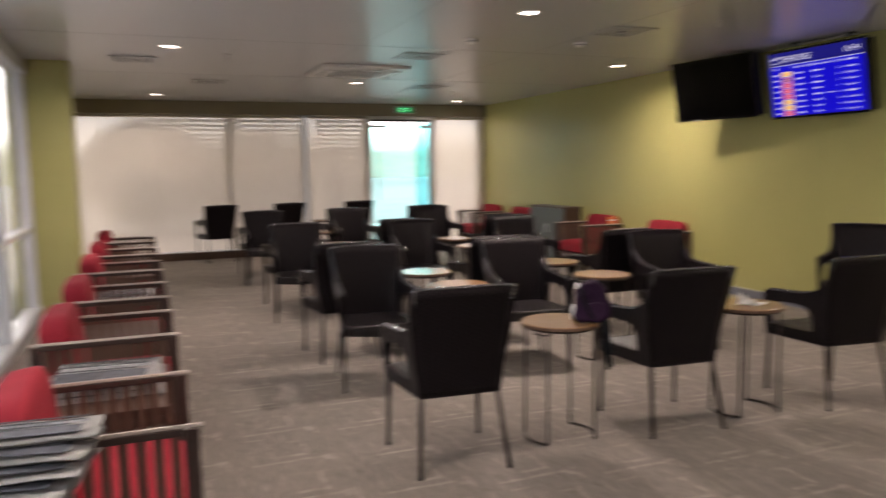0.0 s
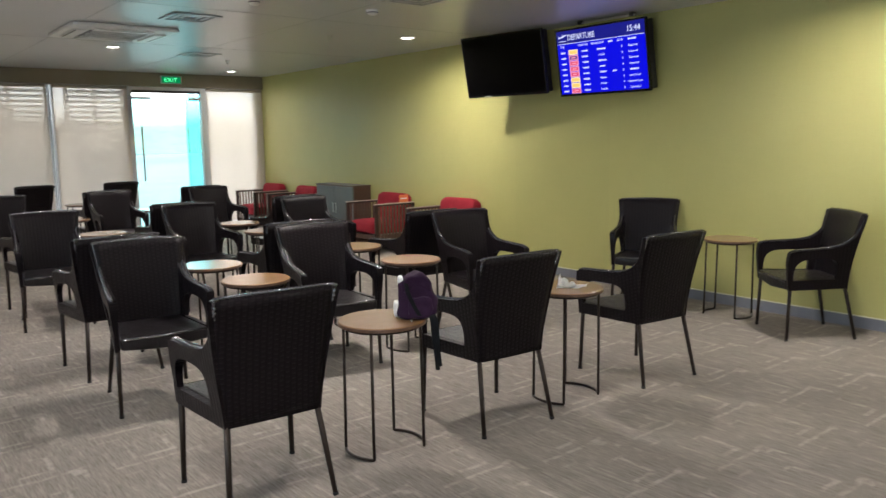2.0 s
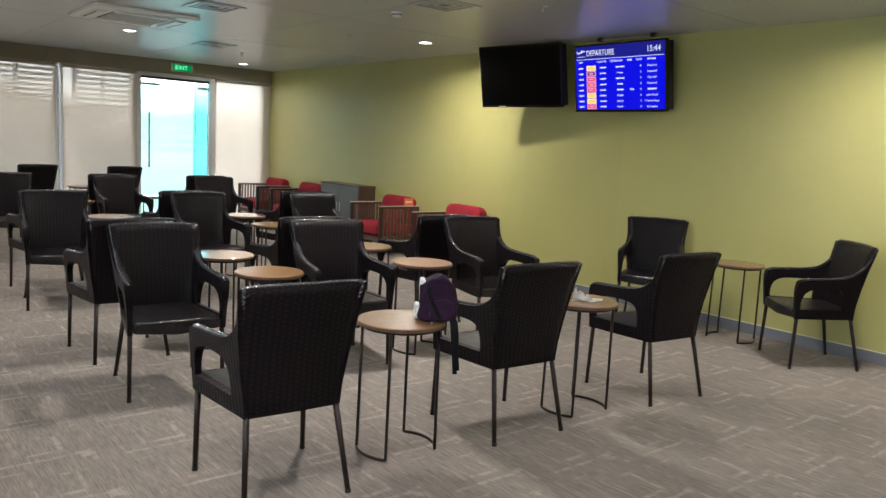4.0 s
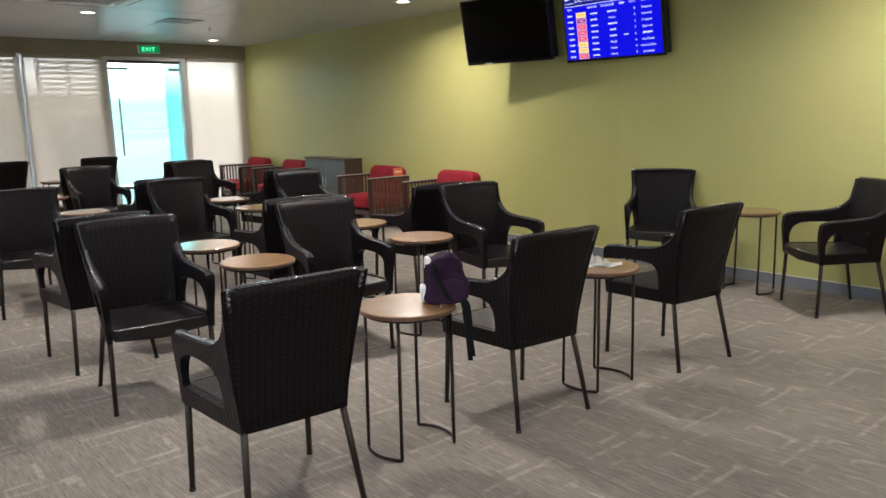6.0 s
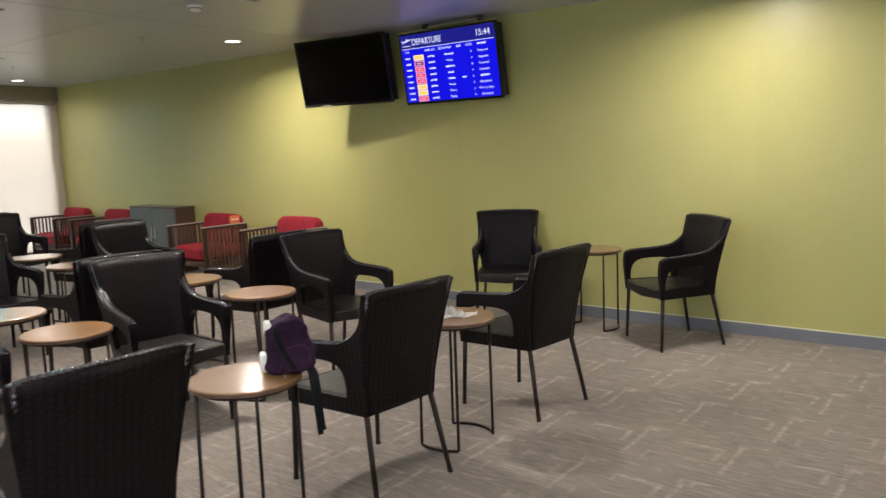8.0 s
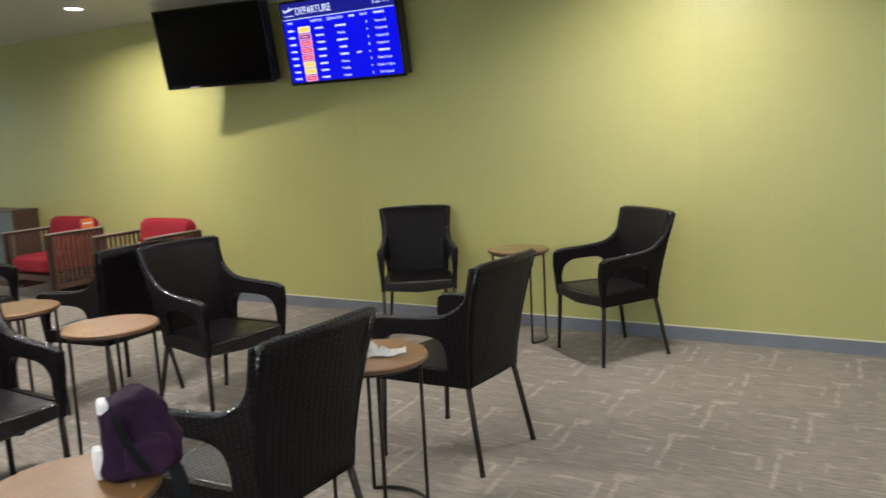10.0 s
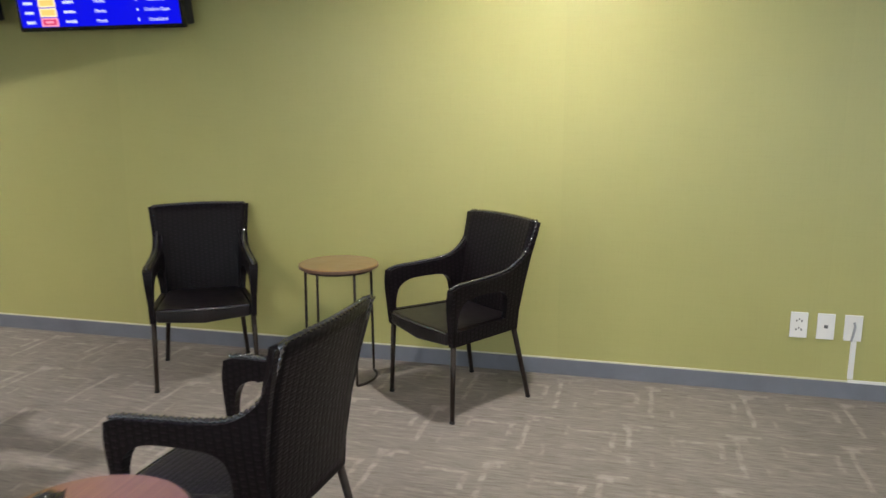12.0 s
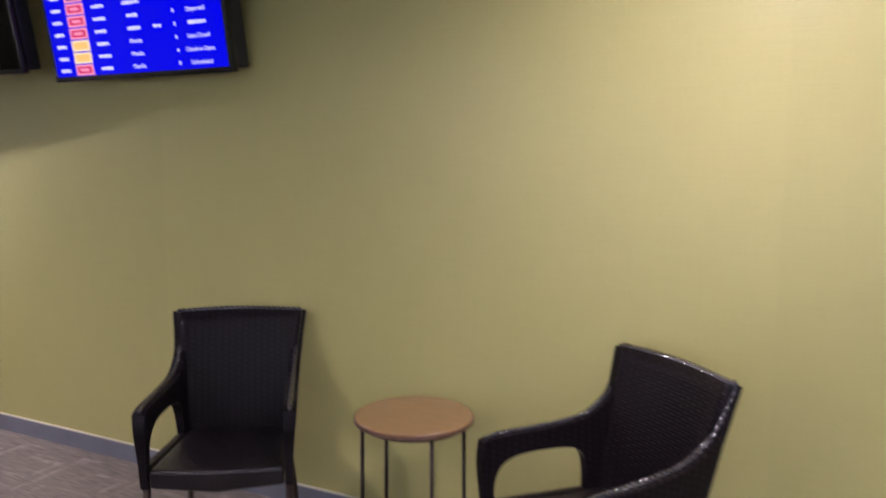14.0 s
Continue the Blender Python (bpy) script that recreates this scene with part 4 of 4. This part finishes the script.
def side_table(m):
    t = empty("side_table", "round wooden side table on thin bronze legs", "table", "round side tables", m=m)
    R, H = 0.205, 0.624
    part("tabletop", disc_top(R, H), TABLEWOOD, t, "round oak-stained top")
    part("edge_band", lathe([(R + 0.0005, H - 0.003), (R + 0.002, H - 0.004), (R + 0.002, H - 0.0175), (R + 0.0005, H - 0.018)], 48), TABLEEDGE, t, "dark edge band")
    ring = [(0.180 * math.cos(2 * math.pi * k / 40), 0.180 * math.sin(2 * math.pi * k / 40), H - 0.026) for k in range(40)]
    part("support_ring", tube(ring, 0.0075, 6, closed=True), BRONZE, t, "", True)
    for a0, a1 in ((152, 220), (-44, 42)):
        for a in (a0, a1):
            c, s = math.cos(radians(a)), math.sin(radians(a))
            part("leg", tube([(0.180 * c, 0.180 * s, H - 0.03), (0.186 * c, 0.186 * s, 0.009)], 0.0075, 8), BRONZE, t, "", True)
        arc = [(0.186 * math.cos(radians(a0 + (a1 - a0) * k / 14)), 0.186 * math.sin(radians(a0 + (a1 - a0) * k / 14)), 0.0082) for k in range(15)]
        part("floor_bar", tube(arc, 0.0075, 8), BRONZE, t, "curved floor bar", True)
    return t


TABLES = [(2.368, 3.330, 0), (3.556, 3.262, 0), (5.994, 3.710, -89), (2.382, 4.715, 0), (3.526, 4.675, 5), (2.393, 5.440, 0), (3.600, 5.510, 8),
          (2.390, 7.030, 0), (3.565, 7.020, 0), (2.355, 7.940, 0), (3.656, 7.860, 0), (2.440, 9.610, 0), (3.580, 10.250, 0), (3.090, 11.850, 0)]
first_table = side_table(pose(TABLES[0][0], TABLES[0][1], 0, 0, 0, TABLES[0][2]))
for x, y, r in TABLES[1:]:
    copy_thing(first_table, pose(x, y, 0, 0, 0, r))

# ---------------------------------------------------------------- red armchairs with slatted sides
ARM_H = 0.645


def red_armchair(m):
    """Local: faces +y, 0.70 wide, front posts at y = 0, back at y = -0.76."""
    c = empty("lounge_chair", "red upholstered lounge chair with slatted walnut sides", "chair", "red lounge chairs", m=m)
    W = 0.338
    for s in (-1, 1):
        x = s * W
        # The armrest strip is coloured pale to carry the highlight along its edge.
        part("armrest", box(x - 0.005, x + 0.005, -0.655, 0.004, ARM_H - 0.011, ARM_H, 0.0015), EDGEHIGHLIGHT, c, "thin walnut armrest coloured pale like a lit edge")
        part("top_rail", box(x - 0.013, x + 0.013, -0.61, -0.051, ARM_H - 0.034, ARM_H - 0.0115, 0.002), POSTWOOD, c)
        part("bottom_rail", box(x - 0.013, x + 0.013, -0.61, -0.051, 0.10, 0.15, 0.002), DARKWOOD, c)
        for y0 in (-0.655, -0.05):
            part("post", box(x - 0.016, x + 0.016, y0, y0 + 0.045, 0.0, ARM_H - 0.0145, 0.003), POSTWOOD, c)
        data = None
        for k in range(11):
            y = -0.585 + k * 0.0508
            if data is None:
                o = part("slat", box(-0.007, 0.007, -0.0130, 0.0130, 0.1505, ARM_H - 0.0345, 0.002, 1), SLATWOOD, c)
                data = o.data
            else:
                o = new("slat", data)
                o.parent = c
            o.location = (x, y, 0)
    part("seat_frame", box(-W + 0.020, W - 0.020, -0.60, -0.02, 0.18, 0.24, 0.004), DARKWOOD, c)
    bm = cushion(0.625, 0.58, 0.17, 0.2)
    bmesh.ops.translate(bm, verts=bm.verts, vec=(0, -0.305, 0.327))
    part("seat_cushion", bm, RED, c, "plump red seat cushion", True)
    bm = cushion(0.625, 0.15, 0.37, 0.2)
    bmesh.ops.rotate(bm, verts=bm.verts, matrix=Matrix.Rotation(radians(8), 3, "X"))
    bmesh.ops.translate(bm, verts=bm.verts, vec=(0, -0.535, 0.565))
    part("back_cushion", bm, RED, c, "plump red back cushion", True)
    part("back_rail", box(-W + 0.020, W - 0.020, -0.65, -0.622, 0.45, 0.56, 0.004), DARKWOOD, c)
    return c




def west_pose(y, dx=0.0):
    return pose(0.495 + dx, y, 0, 0, 0, -90)


WEST_CHAIRS = (2.706, 4.160, 5.360, 6.786, 8.077, 9.520)
EAST_CHAIRS = (7.375, 8.745, 11.100, 12.280)
red0 = red_armchair(west_pose(WEST_CHAIRS[0]))
for y in WEST_CHAIRS[1:]:
    copy_thing(red0, west_pose(y))
for y in EAST_CHAIRS:
    copy_thing(red0, pose(5.70, y, 0, 0, 0, 90))


TABLE_H, PAPER_H = 0.50, 0.60


def square_table(m, w, high=TABLE_H):
    t = empty("end_table", "low dark walnut end table between lounge chairs", "table", "end tables", m=m)
    part("tabletop", box(-w / 2, w / 2, -0.62, -0.06, high - 0.03, high, 0.004), DARKWOOD, t)
    for x in (-w / 2 + 0.025, w / 2 - 0.025):
        for y in (-0.60, -0.08):
            part("leg", box(x - 0.018, x + 0.018, y - 0.018, y + 0.018, 0, high - 0.0305, 0.003), DARKWOOD, t)
    return t


square_table(west_pose(1.96, -0.34), 0.72, PAPER_H)
for y, w in ((3.43, 0.72), (4.76, 0.46), (6.07, 0.70), (7.43, 0.56), (8.80, 0.70)):
    square_table(west_pose(y), w)


def newspaper(name, m, w, d, seed, ink):
    rng = random.Random(seed)
    p = empty(name, "folded newspaper with grey printed pages", "newspaper", "newspapers", m=m)
    for k in range(3):
        bm = bmesh.new()
        n = 10
        off = 0.0045 * k
        lift = [0.005 * math.sin(i * 0.7 + seed + k) * (0.4 + 0.6 * i / n) + 0.005 for i in range(n + 1)]
        rows = []
        for j in range(n + 1):
            rows.append([bm.verts.new((-w / 2 + w * i / n + 0.004 * k * rng.random(), -d / 2 + d * j / n - 0.006 * k, off + lift[j] + 0.002 * math.sin(i + j * 0.4))) for i in range(n + 1)])
        for j in range(n):
            for i in range(n):
                bm.faces.new((rows[j][i], rows[j][i + 1], rows[j + 1][i + 1], rows[j + 1][i]))
        bmesh.ops.solidify(bm, geom=bm.faces[:], thickness=0.0025)
        part("page", bm, NEWSPRINT, p, "", True)
    top = 0.0245
    part("headline", box(-w * 0.46, w * 0.44, d * 0.36, d * 0.42, top, top + 0.0012), NEWSINK, p)
    part("masthead", box(-w * 0.46, w * 0.40, d * 0.19, d * 0.24, top, top + 0.0012), NEWSINK, p)
    part("rule", box(-w * 0.46, w * 0.30, d * 0.00, d * 0.04, top, top + 0.0012), ink, p)
    part("photo", box(-w * 0.46, w * 0.40, -d * 0.44, -d * 0.06, top, top + 0.0012), NEWSBLUE, p)
    for k in range(4):
        part("text_line", box(-w * 0.42, w * 0.43, d * 0.165 - k * d * 0.034, d * 0.178 - k * d * 0.034, top, top + 0.0010), NEWSGREY, p)
    return p


for k, (near, r, ink) in enumerate(((1.95, -8, NEWSINK), (1.99, -14, NEWSINK), (2.03, -7, NEWSBLUE), (2.09, -12, NEWSINK), (2.16, -6, NEWSBLUE))):
    deep = 2.33 - near
    newspaper("newspaper", pose(-0.015 + 0.012 * k, near + deep / 2, PAPER_H + 0.001 + 0.027 * k, 0, 0, r), 0.36, deep, k + 1, ink)
for k in range(3):
    newspaper("newspaper", pose(0.20 - 0.01 * k, 3.44 + 0.01 * k, TABLE_H + 0.001 + 0.027 * k, 0, 0, 3 - 4 * k), 0.42, 0.40, 9 + k, NEWSINK)
newspaper("newspaper", pose(0.22, 6.08, TABLE_H + 0.001, 0, 0, -6), 0.36, 0.42, 11, NEWSBLUE)

# grey-fronted cabinet by the green wall
cab = empty("low_cabinet", "low cabinet with grey front and walnut end", "cabinet", m=pose(6.03, 9.42, 0))
part("body", box(0.016, 0.288, 0.0, 1.03, 0.0, 0.80, 0.003), DARKWOOD, cab, "walnut carcass")
part("top", box(-0.004, 0.289, -0.006, 1.036, 0.8005, 0.822, 0.003), DARKWOOD, cab)
for k in range(2):
    d = part("door", box(-0.001, 0.0155, 0.006 + 0.512 * k, 0.510 + 0.512 * k, 0.06, 0.796, 0.002), GREYCAB, cab, "flat grey door")
    part("handle", box(-0.010, -0.0015, (0.47 if k == 0 else 0.545), (0.482 if k == 0 else 0.557), 0.42, 0.56, 0.002), STEEL, d)
card = empty("orange_card", "small orange card tucked against a lounge chair arm", "card", m=pose(6.17, 8.4245, 0.600))
part("sheet", box(-0.07, 0.07, -0.004, 0.0, 0.0, 0.14), ORANGE, card)
part("print_line", box(-0.05, 0.05, -0.0052, -0.0042, 0.085, 0.10), WHITE, card)

# ---------------------------------------------------------------- small things


def ribbon(line, half, thick):
    """A flat webbing strap that follows a line."""
    bm = bmesh.new()
    prev = None
    for p in line:
        cur = [bm.verts.new(p + Vector((dx, dy, 0))) for dx, dy in ((-half, -thick), (half, -thick), (half, thick), (-half, thick))]
        if prev:
            for k in range(4):
                bm.faces.new((prev[k], prev[(k + 1) % 4], cur[(k + 1) % 4], cur[k]))
        else:
            bm.faces.new(cur[::-1])
        prev = cur
    bm.faces.new(prev)
    return bm


def backpack(m):
    b = empty("backpack", "small slumped purple nylon backpack with a hanging black strap", "backpack", m=m)
    bm = cushion(0.20, 0.13, 0.20, 0.12, 12)
    for v in bm.verts:
        t = (v.co.z + 0.10) / 0.20
        v.co.x *= 1.04 - 0.34 * max(0, t) ** 2
        v.co.y *= 1.05 - 0.50 * max(0, t) ** 2
        v.co.x += 0.012 * math.sin(t * 4.5)
        fold = noise.noise(Vector((v.co.x * 9, v.co.y * 6, v.co.z * 16)))
        v.co += Vector(noise.noise_vector(v.co * 15)) * 0.014 + Vector((0, -0.010 * fold, 0.006 * fold))
        v.co.z += 0.102
    part("body", bm, PURPLE, b, "soft creased purple nylon body", True)
    bm = cushion(0.150, 0.105, 0.075, 0.35, 10)
    for v in bm.verts:
        v.co += Vector(noise.noise_vector(v.co * 22 + Vector((3, 0, 0)))) * 0.012
        v.co.z -= 0.035 * (v.co.x / 0.075) ** 2
    bmesh.ops.translate(bm, verts=bm.verts, vec=(0.006, -0.004, 0.190))
    part("top_flap", bm, PURPLE, b, "drooping purple flap", True)
    bm = cushion(0.120, 0.045, 0.095, 0.3, 8)
    for v in bm.verts:
        v.co += Vector(noise.noise_vector(v.co * 26)) * 0.009
    bmesh.ops.translate(bm, verts=bm.verts, vec=(0.020, -0.068, 0.062))
    part("front_pocket", bm, PURPLE, b, "", True)
    for x, z, h, label in ((-0.098, 0.048, 0.075, "white lower side panel"), (-0.074, 0.178, 0.060, "white upper side panel")):
        bm = cushion(0.026, 0.075, h, 0.3, 6)
        bmesh.ops.translate(bm, verts=bm.verts, vec=(x, 0.0, z))
        part("side_panel", bm, WHITEMESH, b, label, True)
    part("cross_strap", ribbon(curve_points([(-0.052, -0.040, 0.200), (-0.046, -0.078, 0.145), (-0.020, -0.092, 0.085), (0.012, -0.098, 0.028)], 5), 0.011, 0.003), BLACKSTRAP, b, "dark strap across the front")
    part("zip_pull", lathe([(0.0, 0.0), (0.004, 0.0), (0.004, 0.009), (0.0, 0.009)], 8, centre=(-0.030, -0.097)), STEEL, b)
    for x, sway, low in ((0.062, 0.026, -0.240), (0.080, 0.020, -0.222)):
        line = curve_points([(x, -0.050, 0.030), (x + 0.012, -0.095, 0.010), (x + 0.016, -0.125, -0.050), (x + sway, -0.128, -0.14), (x + sway + 0.010, -0.122, low)], 5)
        part("strap", ribbon(line, 0.011, 0.004), BLACKSTRAP, b, "dangling black strap")
    return b


backpack(pose(2.500, 3.245, 0.625, 0, 0, -31) @ Matrix.Diagonal((0.90, 0.90, 0.95, 1)))


def tissue(m):
    """A folded paper tissue: three standing lobes and a curled end lying on the table."""
    t = empty("paper_tissue", "crumpled white paper tissue on a round table", "tissue", m=m)
    bm = bmesh.new()
    n, rows = 30, 8
    grid = []
    for j in range(rows + 1):
        v = j / rows
        line = []
        for i in range(n + 1):
            u = i / n
            lobe = abs(math.sin(u * 3 * math.pi)) ** 0.6
            tall = 0.074 * (0.55 + 0.45 * lobe) * (1 - 0.55 * u)
            x = -0.075 + 0.105 * u + 0.008 * math.sin(u * 7 + v * 2)
            y = 0.022 * math.sin(u * 6.5) + 0.016 * v * math.sin(u * 11 + 1) - 0.012 * v
            line.append(bm.verts.new((x, y, 0.002 + tall * v)))
        grid.append(line)
    for j in range(rows):
        for i in range(n):
            bm.faces.new((grid[j][i], grid[j][i + 1], grid[j + 1][i + 1], grid[j + 1][i]))
    bmesh.ops.solidify(bm, geom=bm.faces[:], thickness=0.0012)
    part("standing_fold", bm, TISSUE, t, "standing lobes of tissue", True)
    bm = bmesh.new()
    grid = []
    for j in range(9):
        v = j / 8
        line = []
        for i in range(15):
            u = i / 14
            curl = 0.026 * max(0.0, u - 0.35) ** 1.4 * (0.5 + math.sin(v * 2.6)) + 0.010 * math.sin(u * 5 + v * 2) ** 2
            line.append(bm.verts.new((-0.070 + 0.165 * u, -0.050 + 0.070 * v + 0.014 * math.sin(u * 4), 0.002 + curl * (0.3 + 0.9 * u))))
        grid.append(line)
    for j in range(8):
        for i in range(14):
            bm.faces.new((grid[j][i], grid[j][i + 1], grid[j + 1][i + 1], grid[j + 1][i]))
    bmesh.ops.solidify(bm, geom=bm.faces[:], thickness=0.0012)
    part("flat_fold", bm, TISSUE, t, "curled end of tissue", True)
    return t


tissue(pose(3.548, 3.222, 0.626, 0, 0, -57))

bag = cushion(0.13, 0.12, 0.15, 0.4, 8)
for v in bag.verts:
    v.co += Vector(noise.noise_vector(v.co * 14)) * 0.012
    v.co.z += 0.078
gb = tagged(obj("cloth_pouch", bag, GREYCLOTH, True), "soft grey cloth pouch on a woven chair seat", "pouch")
gb.matrix_basis = pose(4.335, 3.185, 0.424, 0, 0, 25)

# ---------------------------------------------------------------- carpet tiles
TILE = 0.50
tile_bm = box(-TILE / 2 + 0.0001, TILE / 2 - 0.0001, -TILE / 2 + 0.0001, TILE / 2 - 0.0001, -0.0075, 0.0, 0.0004, 1)
tile_data = None
rest = bmesh.new()
count = 0
nx = int((GREEN_X - LEFT_X) / TILE) + 1
for j in range(int((FAR_Y - BACK_Y) / TILE) + 1):
    y = -0.75 + j * TILE
    for i in range(nx):
        x = GREEN_X - 0.262 - i * TILE
        if y > FAR_Y - 0.2 or x < LEFT_X + 0.2:
            continue
        if tile_data is None:
            o = part("carpet_tile", tile_bm, CARPET, floor)
            tile_data = o.data
        elif count < 300:
            o = new("carpet_tile", tile_data)
            o.parent = floor
        else:
            box(x - TILE / 2 + 0.0001, x + TILE / 2 - 0.0001, y - TILE / 2 + 0.0001, y + TILE / 2 - 0.0001, -0.0075, 0.0, bm=rest)
            continue
        o.matrix_basis = pose(x, y, 0)
        count += 1
for j in range(8):
    for i in range(nx):
        x, y = GREEN_X - 0.262 - i * TILE, -1.25 - j * TILE
        if x > LEFT_X + 0.2:
            box(x - TILE / 2 + 0.0001, x + TILE / 2 - 0.0001, y - TILE / 2 + 0.0001, y + TILE / 2 - 0.0001, -0.0075, 0.0, bm=rest)
tagged(part("carpet_tiles_far", rest, CARPET, floor), kind="stuff")
